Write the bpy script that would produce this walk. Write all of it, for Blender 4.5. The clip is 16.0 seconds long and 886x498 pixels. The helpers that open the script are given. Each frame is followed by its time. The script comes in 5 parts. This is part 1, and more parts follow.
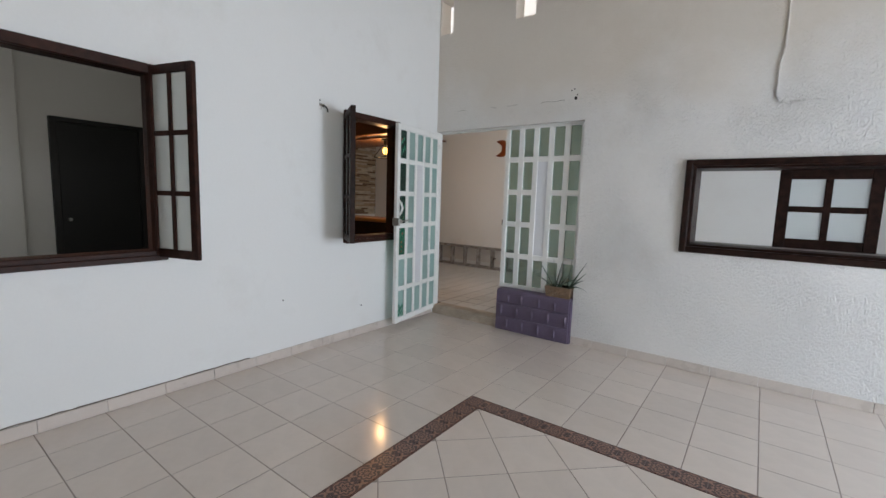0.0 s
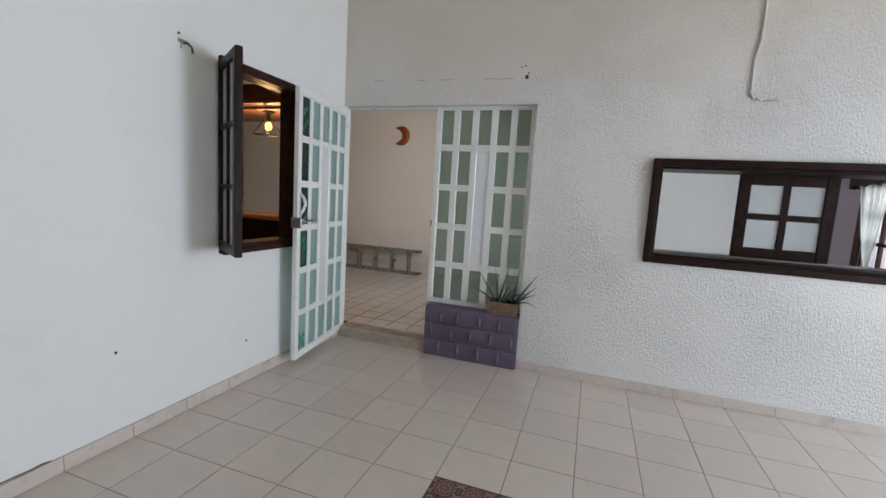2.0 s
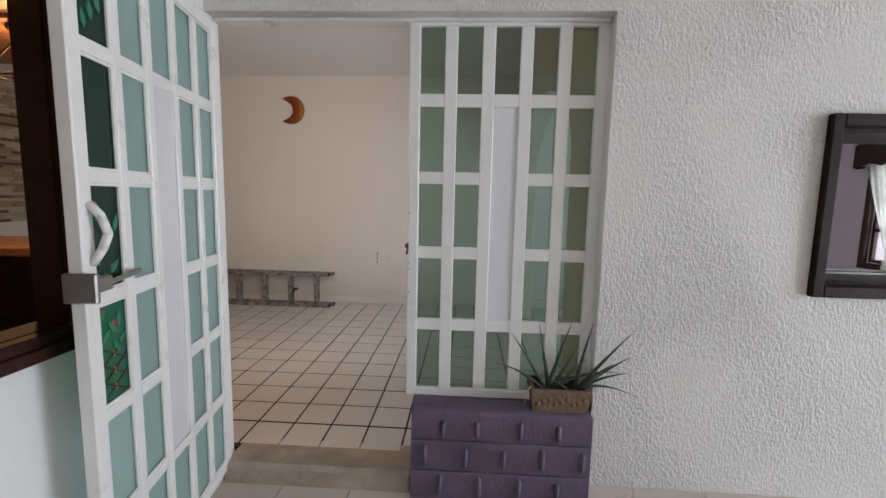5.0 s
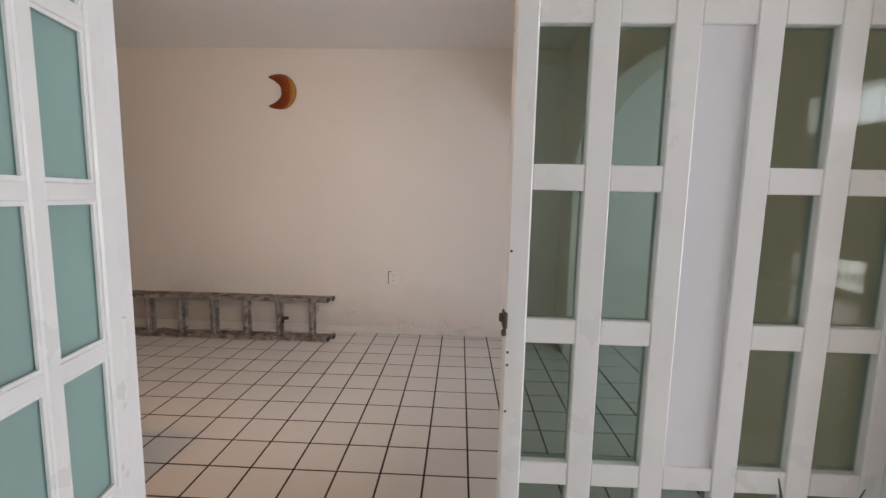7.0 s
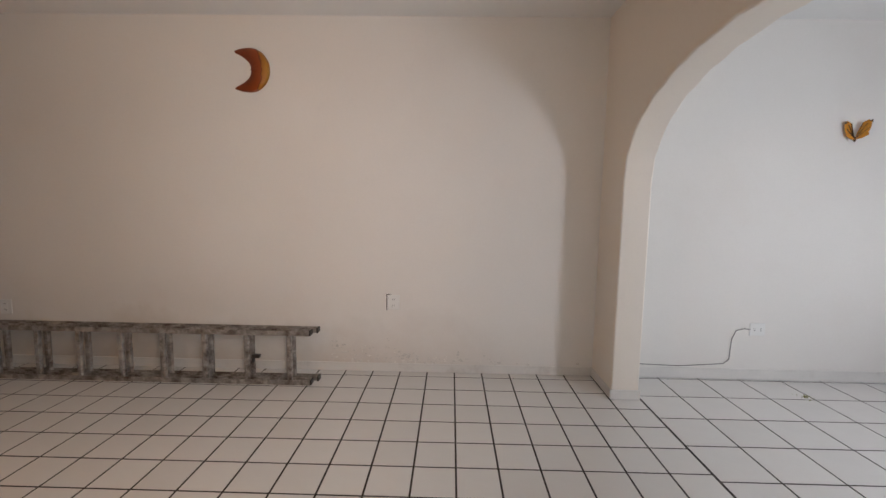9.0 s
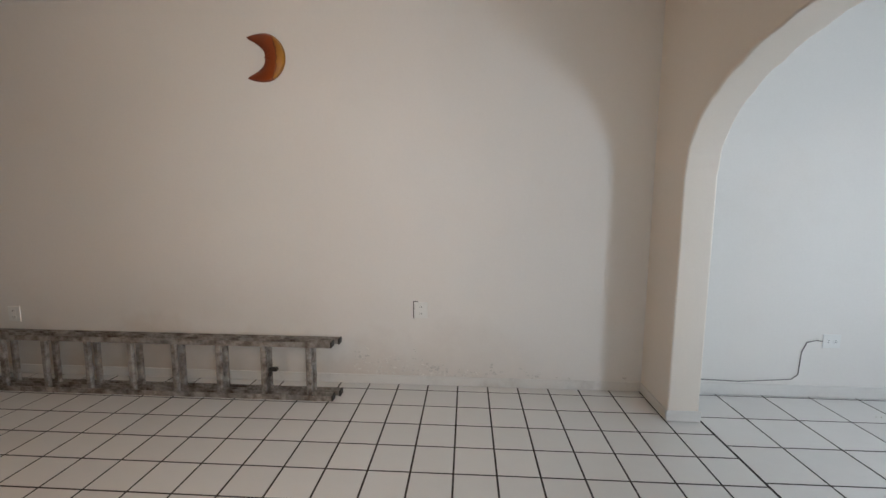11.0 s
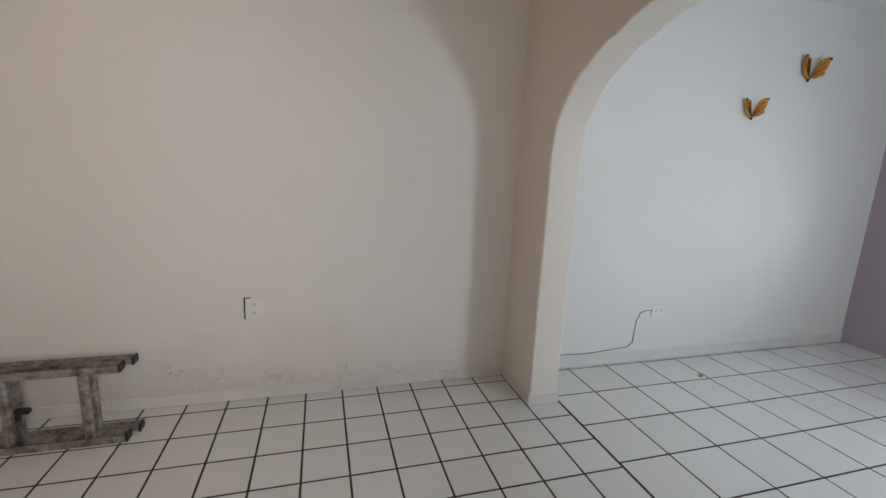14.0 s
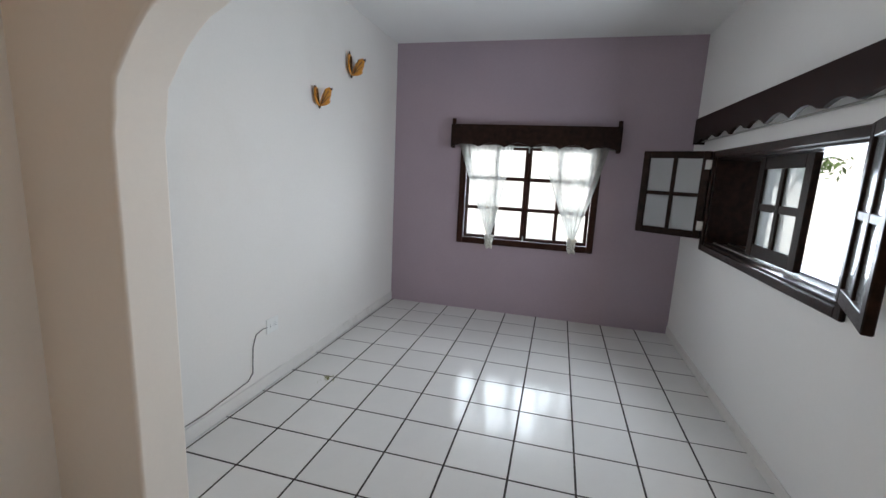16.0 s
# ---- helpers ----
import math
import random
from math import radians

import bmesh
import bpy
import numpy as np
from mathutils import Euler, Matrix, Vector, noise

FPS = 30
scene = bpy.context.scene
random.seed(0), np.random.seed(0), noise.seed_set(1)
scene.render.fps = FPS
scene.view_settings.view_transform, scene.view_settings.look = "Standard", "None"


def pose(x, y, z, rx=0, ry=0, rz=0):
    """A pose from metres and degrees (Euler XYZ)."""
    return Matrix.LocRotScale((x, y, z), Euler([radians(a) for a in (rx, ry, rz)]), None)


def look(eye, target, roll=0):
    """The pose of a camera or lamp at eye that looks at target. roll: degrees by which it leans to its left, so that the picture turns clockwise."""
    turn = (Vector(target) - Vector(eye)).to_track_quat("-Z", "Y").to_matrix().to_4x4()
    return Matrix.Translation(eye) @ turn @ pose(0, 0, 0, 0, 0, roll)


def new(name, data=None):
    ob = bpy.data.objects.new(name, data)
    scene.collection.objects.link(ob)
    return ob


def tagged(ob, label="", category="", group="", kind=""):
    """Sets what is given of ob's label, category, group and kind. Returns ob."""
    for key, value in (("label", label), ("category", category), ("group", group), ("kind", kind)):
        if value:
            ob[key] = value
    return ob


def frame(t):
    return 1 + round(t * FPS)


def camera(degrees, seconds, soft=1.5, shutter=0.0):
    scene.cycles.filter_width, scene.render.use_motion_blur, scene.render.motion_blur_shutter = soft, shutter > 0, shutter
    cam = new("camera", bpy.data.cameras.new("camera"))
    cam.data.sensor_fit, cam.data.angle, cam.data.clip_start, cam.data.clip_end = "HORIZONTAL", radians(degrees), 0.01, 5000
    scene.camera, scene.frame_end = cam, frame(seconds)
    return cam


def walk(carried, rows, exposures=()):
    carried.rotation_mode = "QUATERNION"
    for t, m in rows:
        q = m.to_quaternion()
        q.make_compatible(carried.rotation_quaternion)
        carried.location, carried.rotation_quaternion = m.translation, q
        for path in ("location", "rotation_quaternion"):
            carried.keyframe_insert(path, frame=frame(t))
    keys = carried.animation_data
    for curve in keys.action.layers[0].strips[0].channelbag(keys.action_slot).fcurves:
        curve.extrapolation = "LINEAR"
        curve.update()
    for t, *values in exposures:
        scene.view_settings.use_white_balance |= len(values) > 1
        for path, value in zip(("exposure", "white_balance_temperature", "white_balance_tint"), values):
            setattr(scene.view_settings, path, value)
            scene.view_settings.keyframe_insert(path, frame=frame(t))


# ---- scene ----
cam = camera(92.0, 16.0)
PATH = [
    (0, (1.249, 1.005, 1.382), (0.066, 2.601, 1.153), 1.8),
    (0.5, (0.971, 1.038, 1.412), (0.045, 2.795, 1.176), 3.2),
    (1, (0.736, 1.152, 1.393), (-0.131, 2.939, 1.153), 3.0),
    (1.5, (0.548, 1.363, 1.403), (-0.275, 3.17, 1.166), 2.9),
    (2, (0.33, 1.582, 1.395), (-0.318, 3.459, 1.156), 3.5),
    (2.5, (0.095, 1.826, 1.406), (-0.388, 3.748, 1.132), 2.7),
    (3, (-0.095, 2.099, 1.409), (-0.501, 4.038, 1.139), 1.2),
    (3.5, (-0.297, 2.344, 1.403), (-0.675, 4.291, 1.146), 0.6),
    (4, (-0.5, 2.616, 1.413), (-0.71, 4.59, 1.165), 1.0),
    (4.2, (-0.559, 2.739, 1.382), (-0.709, 4.719, 1.142), 1.4),
    (6.5, (-1.069, 3.977, 1.434), (-1.15, 5.961, 1.197), 1.2),
    (7, (-1.141, 4.227, 1.436), (-1.217, 6.211, 1.197), 1.2),
    (7.5, (-1.238, 4.464, 1.456), (-1.26, 6.45, 1.22), 1.3),
    (8, (-1.289, 4.674, 1.439), (-1.311, 6.661, 1.206), 1.4),
    (8.5, (-1.316, 4.86, 1.423), (-1.345, 6.849, 1.211), 1.1),
    (10.8, (-1.414, 5.322, 1.437), (-1.496, 7.308, 1.21), 0.2),
    (11, (-1.447, 5.319, 1.449), (-1.557, 7.302, 1.21), 0.4),
    (11.5, (-1.445, 5.327, 1.465), (-1.571, 7.307, 1.213), 0.4),
    (12, (-1.44, 5.319, 1.444), (-1.571, 7.299, 1.2), 0.5),
    (12.5, (-1.445, 5.319, 1.39), (-1.342, 7.298, 1.124), 1.6),
    (13, (-1.48, 5.441, 1.402), (-1.19, 7.385, 1.035), 2.2),
    (13.5, (-1.442, 5.618, 1.469), (-1.094, 7.552, 1.098), 2.1),
    (14, (-1.401, 5.767, 1.496), (-0.852, 7.652, 1.111), 2.6),
    (14.3, (-1.408, 5.893, 1.505), (-0.568, 7.663, 1.107), 3.2),
    (14.5, (-1.391, 6.019, 1.488), (-0.295, 7.647, 1.107), 3.4),
    (15, (-1.327, 6.228, 1.506), (0.273, 7.371, 1.141), 3.0),
    (15.5, (-1.25, 6.414, 1.494), (0.568, 7.167, 1.137), 2.8),
    (16, (-1.221, 6.573, 1.513), (0.684, 7.07, 1.16), 2.8),
]
walk(cam, [(t, look(eye, target, roll)) for t, eye, target, roll in PATH],
     exposures=[(0, 0.32, 6450, 10), (4, 0.36, 6500, 11), (6.5, 0.68, 6850, 16), (8.5, 0.68, 6850, 16), (10.8, 0.76, 6300, 8), (13.5, 0.64, 6330, 8), (15, 0.58, 6400, 9), (16, 0.61, 6450, 10)])

# ---- world and light ----
world = bpy.data.worlds.new("sky")
scene.world = world
world.use_nodes = True
_wn = world.node_tree.nodes
_sky = _wn.new("ShaderNodeTexSky")
_sky.sky_type, _sky.sun_disc = "NISHITA", False
SUN_ELEV, SUN_AZ = 55.0, 238.0
_sky.dust_density = 4.0
_sky.sun_elevation, _sky.sun_rotation = radians(SUN_ELEV), radians(SUN_AZ)
_wn["Background"].inputs["Strength"].default_value = 0.15
world.node_tree.links.new(_sky.outputs[0], _wn["Background"].inputs["Color"])


def lamp(name, kind, energy, colour, m, **settings):
    data = bpy.data.lights.new(name, kind)
    data.energy, data.color = energy, colour
    if kind == "AREA":
        data.shape, data.size, data.size_y = "RECTANGLE", settings["w"], settings["h"]
        data.spread = radians(settings.get("spread", 180))
    if kind == "SUN":
        data.angle = radians(0.6)
    if kind == "POINT":
        data.shadow_soft_size = settings["r"]
    ob = new(name, data)
    ob.matrix_world = m
    return ob


_a, _e = radians(SUN_AZ), radians(SUN_ELEV)
sun_from = Vector((math.sin(_a) * math.cos(_e), math.cos(_a) * math.cos(_e), math.sin(_e))) * 20
lamp("sun", "SUN", 4.0, (1, 0.95, 0.88), look(sun_from, (0, 0, 0)))
# daylight through the open side of the porch and the window of the nook
lamp("porch_daylight", "AREA", 124, (0.75, 0.865, 1.0), look((4.86, 3.35, 1.25), (0, 3.2, 1.25)), w=1.7, h=2.1)
lamp("high_window_daylight", "AREA", 27, (0.86, 0.93, 1.0), look((5.12, -0.6, 2.96), (0, -0.6, 2.9)), w=2.4, h=0.62)
lamp("screen_daylight", "AREA", 17, (0.95, 0.97, 1.0), look((5.12, -0.7, 0.36), (0, -0.7, 0.36)), w=2.2, h=0.52)
lamp("nook_daylight", "AREA", 125, (0.86, 0.92, 1.0), look((4.6, 6.86, 1.4), (0, 6.86, 1.3)), w=2.5, h=2.0)
lamp("sliding_window_daylight", "AREA", 12.5, (0.79, 0.89, 1.0), look((1.55, 5.435, 1.35), (0.9, 8.2, 1.39)), w=0.36, h=0.5, spread=160)
# added lamps: they stand in for porch light entering doorway and side-room window
lamp("doorway_daylight", "AREA", 5.8, (0.98, 0.955, 0.93), look((-1.35, 5.5, 1.5), (-3.0, 8.36, 1.4)), w=0.7, h=1.0, spread=125)
lamp("side_room_daylight", "AREA", 4, (1.0, 1.0, 0.92), look((-1.99, 1.45, 1.55), (-5, 1.45, 1.16)), w=1.3, h=1.1)
# the cage lamp's bulb over the bar
lamp("bulb_light", "POINT", 17, (1.0, 0.57, 0.25), pose(-2.935, 5.263, 2.014), r=0.035)

# ---- materials ----


def material(name):
    m = bpy.data.materials.new(name)
    m.use_nodes = True
    return m, m.node_tree.nodes, m.node_tree.links, m.node_tree.nodes["Principled BSDF"]


def surface(name, colour, rough=0.6, metal=0.0, spread=0.06, scale=2.0, fine=60.0, bump=0.15, bump_scale=None,
            dirt=None, dirt_amount=0.0, dirt_scale=1.2, coat=0.0, dirt_from=0.55, per_object=0.0, stretch=(1, 1, 1), rough_spread=0.1, distance=0.004):
    """Painted, plastered or wooden surface with two scales of variation, optional stains and relief."""
    m, n, l, b = material(name)
    tc = n.new("ShaderNodeTexCoord")
    mp = n.new("ShaderNodeMapping")
    mp.inputs["Scale"].default_value = stretch
    l.new(tc.outputs["Object"], mp.inputs["Vector"])
    vec = mp.outputs["Vector"]

    def noise_node(sc, detail, rough_=0.55):
        t = n.new("ShaderNodeTexNoise")
        t.inputs["Scale"].default_value, t.inputs["Detail"].default_value, t.inputs["Roughness"].default_value = sc, detail, rough_
        l.new(vec, t.inputs["Vector"])
        return t.outputs["Fac"]

    big, small = noise_node(scale, 4), noise_node(fine, 3)
    mix = n.new("ShaderNodeMath")
    mix.operation = "MULTIPLY_ADD"
    l.new(small, mix.inputs[0])
    mix.inputs[1].default_value = 0.4
    l.new(big, mix.inputs[2])
    ramp = n.new("ShaderNodeValToRGB")
    ramp.color_ramp.elements[0].position, ramp.color_ramp.elements[1].position = 0.4, 1.0
    lo, hi = [max(0, c * (1 - spread)) for c in colour], [min(1, c * (1 + spread)) for c in colour]
    ramp.color_ramp.elements[0].color, ramp.color_ramp.elements[1].color = (*lo, 1), (*hi, 1)
    l.new(mix.outputs[0], ramp.inputs[0])
    col = ramp.outputs[0]
    if per_object:
        info = n.new("ShaderNodeObjectInfo")
        hsv = n.new("ShaderNodeHueSaturation")
        rng = n.new("ShaderNodeMapRange")
        rng.inputs["To Min"].default_value, rng.inputs["To Max"].default_value = 1 - per_object, 1 + per_object
        l.new(info.outputs["Random"], rng.inputs["Value"])
        l.new(rng.outputs[0], hsv.inputs["Value"])
        l.new(col, hsv.inputs["Color"])
        col = hsv.outputs[0]
    if dirt:
        d = noise_node(dirt_scale, 6, 0.65)
        dr = n.new("ShaderNodeValToRGB")
        dr.color_ramp.elements[0].position, dr.color_ramp.elements[1].position = dirt_from, dirt_from + 0.25
        dr.color_ramp.elements[1].color = (dirt_amount,) * 3 + (1,)
        l.new(d, dr.inputs[0])
        mx = n.new("ShaderNodeMixRGB")
        mx.inputs["Color2"].default_value = (*dirt, 1)
        l.new(dr.outputs[0], mx.inputs["Fac"])
        l.new(col, mx.inputs["Color1"])
        col = mx.outputs[0]
    l.new(col, b.inputs["Base Color"])
    rr = n.new("ShaderNodeMapRange")
    rr.inputs["To Min"].default_value, rr.inputs["To Max"].default_value = max(0.02, rough - rough_spread), min(1, rough + rough_spread)
    l.new(big, rr.inputs["Value"])
    l.new(rr.outputs[0], b.inputs["Roughness"])
    b.inputs["Metallic"].default_value = metal
    b.inputs["Coat Weight"].default_value = coat
    if bump:
        bp = n.new("ShaderNodeBump")
        bp.inputs["Strength"].default_value, bp.inputs["Distance"].default_value = bump, distance
        l.new(noise_node(bump_scale or fine, 4) if bump_scale else small, bp.inputs["Height"])
        l.new(bp.outputs[0], b.inputs["Normal"])
    return m


def glass(name, colour, rough=0.0, alpha_mix=0.0, bump=0.0, spec=0.5):
    """Thin clear or obscured pane: transmits straight through, with a glossy face."""
    m, n, l, b = material(name)
    n.remove(b)
    tr, gl = n.new("ShaderNodeBsdfTransparent"), n.new("ShaderNodeBsdfGlossy")
    tr.inputs["Color"].default_value = (*colour, 1)
    gl.inputs["Roughness"].default_value = rough
    fr, rise, gloss = n.new("ShaderNodeLayerWeight"), n.new("ShaderNodeMath"), n.new("ShaderNodeMath")
    fr.inputs["Blend"].default_value = 0.5
    rise.operation, gloss.operation = "POWER", "MULTIPLY_ADD"
    rise.inputs[1].default_value = 5
    gloss.inputs[1].default_value, gloss.inputs[2].default_value = 0.92, 0.045
    l.new(fr.outputs["Facing"], rise.inputs[0])
    l.new(rise.outputs[0], gloss.inputs[0])
    mx = n.new("ShaderNodeMixShader")
    l.new(gloss.outputs[0], mx.inputs[0])
    body = tr.outputs[0]
    if alpha_mix:
        df, m2 = n.new("ShaderNodeBsdfTranslucent"), n.new("ShaderNodeMixShader")
        d2, m3 = n.new("ShaderNodeBsdfDiffuse"), n.new("ShaderNodeMixShader")
        df.inputs["Color"].default_value = d2.inputs["Color"].default_value = (*colour, 1)
        m3.inputs[0].default_value = 0.5
        l.new(df.outputs[0], m3.inputs[1])
        l.new(d2.outputs[0], m3.inputs[2])
        m2.inputs[0].default_value = alpha_mix
        l.new(body, m2.inputs[1])
        l.new(m3.outputs[0], m2.inputs[2])
        body = m2.outputs[0]
    l.new(body, mx.inputs[1])
    l.new(gl.outputs[0], mx.inputs[2])
    if bump:
        tc, t, bp = n.new("ShaderNodeTexCoord"), n.new("ShaderNodeTexNoise"), n.new("ShaderNodeBump")
        t.inputs["Scale"].default_value = 70
        l.new(tc.outputs["Object"], t.inputs["Vector"])
        bp.inputs["Strength"].default_value, bp.inputs["Distance"].default_value = bump, 0.003
        l.new(t.outputs["Fac"], bp.inputs["Height"])
        l.new(bp.outputs[0], gl.inputs["Normal"])
        l.new(bp.outputs[0], fr.inputs["Normal"])
    l.new(mx.outputs[0], n["Material Output"].inputs[0])
    return m


def glow(name, colour, strength):
    m, n, l, b = material(name)
    b.inputs["Base Color"].default_value = (*colour, 1)
    b.inputs["Emission Color"].default_value = (*colour, 1)
    b.inputs["Emission Strength"].default_value = strength
    return m


def stucco(name, colour):
    """Skip-trowelled lime plaster: ridges and blobs of several sizes under white paint."""
    m = surface(name, colour, 0.75, spread=0.05, scale=1.1, fine=30, bump=0, dirt=(0.42, 0.36, 0.29), dirt_amount=0.32, dirt_scale=0.9)
    n, l = m.node_tree.nodes, m.node_tree.links
    b, tc = n["Principled BSDF"], n.new("ShaderNodeTexCoord")
    t1, t2, t3 = (n.new("ShaderNodeTexNoise") for _ in range(3))
    for t, sc, dist in ((t1, 74, 0.25), (t2, 190, 0.3), (t3, 8, 0.3)):
        t.inputs["Scale"].default_value, t.inputs["Distortion"].default_value, t.inputs["Detail"].default_value = sc, dist, 4.0
        l.new(tc.outputs["Object"], t.inputs["Vector"])
    drag = n.new("ShaderNodeVectorMath")
    drag.operation = "MULTIPLY"
    drag.inputs[1].default_value = (1.3, 1.3, 0.72)
    l.new(tc.outputs["Object"], drag.inputs[0])
    l.new(drag.outputs[0], t1.inputs["Vector"])
    r1 = n.new("ShaderNodeMapRange")
    r1.inputs["From Min"].default_value, r1.inputs["From Max"].default_value = 0.34, 0.68
    r1.interpolation_type = "SMOOTHSTEP"
    l.new(t1.outputs["Fac"], r1.inputs["Value"])
    add = n.new("ShaderNodeMath")
    add.operation = "MULTIPLY_ADD"
    add.inputs[1].default_value = 0.5
    l.new(t2.outputs["Fac"], add.inputs[0])
    l.new(r1.outputs[0], add.inputs[2])
    mul = n.new("ShaderNodeMath")
    mul.operation = "MULTIPLY_ADD"
    mul.inputs[1].default_value = 1.4
    l.new(t3.outputs["Fac"], mul.inputs[0])
    l.new(add.outputs[0], mul.inputs[2])
    bp = n.new("ShaderNodeBump")
    bp.inputs["Distance"].default_value = 0.006
    # smoother trowelling and a tan stain high on the wall, both patchy
    sep, t4, hi, wob, st = n.new("ShaderNodeSeparateXYZ"), n.new("ShaderNodeTexNoise"), n.new("ShaderNodeMapRange"), n.new("ShaderNodeMath"), n.new("ShaderNodeMapRange")
    l.new(tc.outputs["Object"], sep.inputs[0])
    t4.inputs["Scale"].default_value, t4.inputs["Detail"].default_value = 1.6, 5
    l.new(tc.outputs["Object"], t4.inputs["Vector"])
    wob.operation = "MULTIPLY_ADD"
    wob.inputs[1].default_value = 1.1
    l.new(t4.outputs["Fac"], wob.inputs[0])
    l.new(sep.outputs["Z"], wob.inputs[2])
    hi.inputs["From Min"].default_value, hi.inputs["From Max"].default_value = 2.65, 3.25
    l.new(wob.outputs[0], hi.inputs["Value"])
    st.inputs["To Min"].default_value, st.inputs["To Max"].default_value = 1.0, 0.5
    l.new(hi.outputs[0], st.inputs["Value"])
    # the trowel left some areas nearly smooth
    t5, lull, patch = n.new("ShaderNodeTexNoise"), n.new("ShaderNodeMapRange"), n.new("ShaderNodeMath")
    t5.inputs["Scale"].default_value, t5.inputs["Detail"].default_value = 1.9, 3
    l.new(tc.outputs["Object"], t5.inputs["Vector"])
    lull.inputs["From Min"].default_value, lull.inputs["From Max"].default_value = 0.36, 0.58
    lull.inputs["To Min"].default_value, lull.inputs["To Max"].default_value = 0.35, 1.05
    l.new(t5.outputs["Fac"], lull.inputs["Value"])
    patch.operation = "MULTIPLY"
    l.new(st.outputs[0], patch.inputs[0])
    l.new(lull.outputs[0], patch.inputs[1])
    l.new(patch.outputs[0], bp.inputs["Strength"])
    # the tan also paints in the upper wall's shade and warm bounced light
    mix, amt = n.new("ShaderNodeMix"), n.new("ShaderNodeMath")
    mix.data_type = "RGBA"
    amt.operation = "MULTIPLY"
    amt.inputs[1].default_value = 0.5
    l.new(hi.outputs[0], amt.inputs[0])
    l.new(amt.outputs[0], mix.inputs["Factor"])
    old = b.inputs["Base Color"].links[0].from_socket
    l.new(old, mix.inputs[6])
    mix.inputs[7].default_value = (0.60, 0.51, 0.40, 1)
    l.new(mix.outputs[2], b.inputs["Base Color"])
    l.new(mul.outputs[0], bp.inputs["Height"])
    l.new(bp.outputs[0], b.inputs["Normal"])
    return m


M_STUCCO = stucco("stucco_white", (0.76, 0.74, 0.715))
M_PORCH_WALL = surface("porch_wall_paint", (0.78, 0.78, 0.77), 0.6, spread=0.03, scale=0.8, bump=0.12, bump_scale=9, distance=0.006, dirt=(0.5, 0.47, 0.42), dirt_amount=0.25, dirt_scale=1.6)
M_WALL = surface("room_wall_paint", (0.80, 0.775, 0.74), 0.65, spread=0.03, scale=0.9, bump=0.1, bump_scale=7, distance=0.006, dirt=(0.6, 0.52, 0.44), dirt_amount=0.15, dirt_scale=1.1)
def damp_wall(name, colour):
    """Painted wall with brown damp stains that climb unevenly from the floor."""
    m = surface(name, colour, 0.65, spread=0.035, scale=0.9, bump=0.12, bump_scale=7, distance=0.006, dirt=(0.6, 0.52, 0.44), dirt_amount=0.15, dirt_scale=1.1)
    n, l = m.node_tree.nodes, m.node_tree.links
    b, tc, sep = n["Principled BSDF"], n.new("ShaderNodeTexCoord"), n.new("ShaderNodeSeparateXYZ")
    l.new(tc.outputs["Object"], sep.inputs[0])
    big, small, rise, run = (n.new("ShaderNodeTexNoise"), n.new("ShaderNodeTexNoise"), n.new("ShaderNodeMath"), n.new("ShaderNodeMath"))
    for t, sc in ((big, 1.7), (small, 11)):
        t.inputs["Scale"].default_value, t.inputs["Detail"].default_value = sc, 5
        l.new(tc.outputs["Object"], t.inputs["Vector"])
    rise.operation = run.operation = "MULTIPLY_ADD"
    l.new(big.outputs["Fac"], rise.inputs[0])
    rise.inputs[1].default_value = -0.85
    l.new(sep.outputs["Z"], rise.inputs[2])
    l.new(small.outputs["Fac"], run.inputs[0])
    run.inputs[1].default_value = -0.22
    l.new(rise.outputs[0], run.inputs[2])
    rng, mix = n.new("ShaderNodeMapRange"), n.new("ShaderNodeMix")
    rng.inputs["From Min"].default_value, rng.inputs["From Max"].default_value = -0.42, 0.0
    rng.inputs["To Min"].default_value, rng.inputs["To Max"].default_value = 0.5, 0.0
    l.new(run.outputs[0], rng.inputs["Value"])
    side, both = n.new("ShaderNodeMapRange"), n.new("ShaderNodeMath")
    side.inputs["From Min"].default_value, side.inputs["From Max"].default_value = -2.4, -0.4
    side.inputs["To Min"].default_value, side.inputs["To Max"].default_value = 1.0, 0.0
    l.new(sep.outputs["X"], side.inputs["Value"])
    both.operation = "MULTIPLY"
    l.new(side.outputs[0], both.inputs[0])
    l.new(rng.outputs[0], both.inputs[1])
    mix.data_type = "RGBA"
    l.new(both.outputs[0], mix.inputs["Factor"])
    l.new(b.inputs["Base Color"].links[0].from_socket, mix.inputs[6])
    mix.inputs[7].default_value = (0.46, 0.37, 0.29, 1)
    l.new(mix.outputs[2], b.inputs["Base Color"])
    return m


M_ARCH_WALL = surface("cream_arch_paint", (0.84, 0.772, 0.69), 0.65, spread=0.03, scale=0.9, bump=0.12, bump_scale=7, distance=0.006)
M_BACK_WALL = damp_wall("damp_wall_paint", (0.80, 0.775, 0.74))
M_NOOK_WALL = surface("nook_wall_paint", (0.86, 0.855, 0.84), 0.6, spread=0.02, scale=0.9, bump=0.1, bump_scale=7, distance=0.006)
M_PURPLE = surface("purple_wall_paint", (0.40, 0.325, 0.375), 0.55, spread=0.07, scale=1.0, bump=0.12, bump_scale=8, distance=0.006)
M_BRICK = surface("purple_brick_paint", (0.125, 0.093, 0.148), 0.5, spread=0.2, scale=6, fine=70, bump=0.8, per_object=0.05, distance=0.006)
M_CEIL = surface("ceiling_paint", (0.85, 0.85, 0.84), 0.7, spread=0.02, bump=0.08, bump_scale=12)
M_PORCH_CEIL = surface("porch_ceiling_paint", (0.56, 0.46, 0.35), 0.7, spread=0.05, bump=0.1, bump_scale=12)
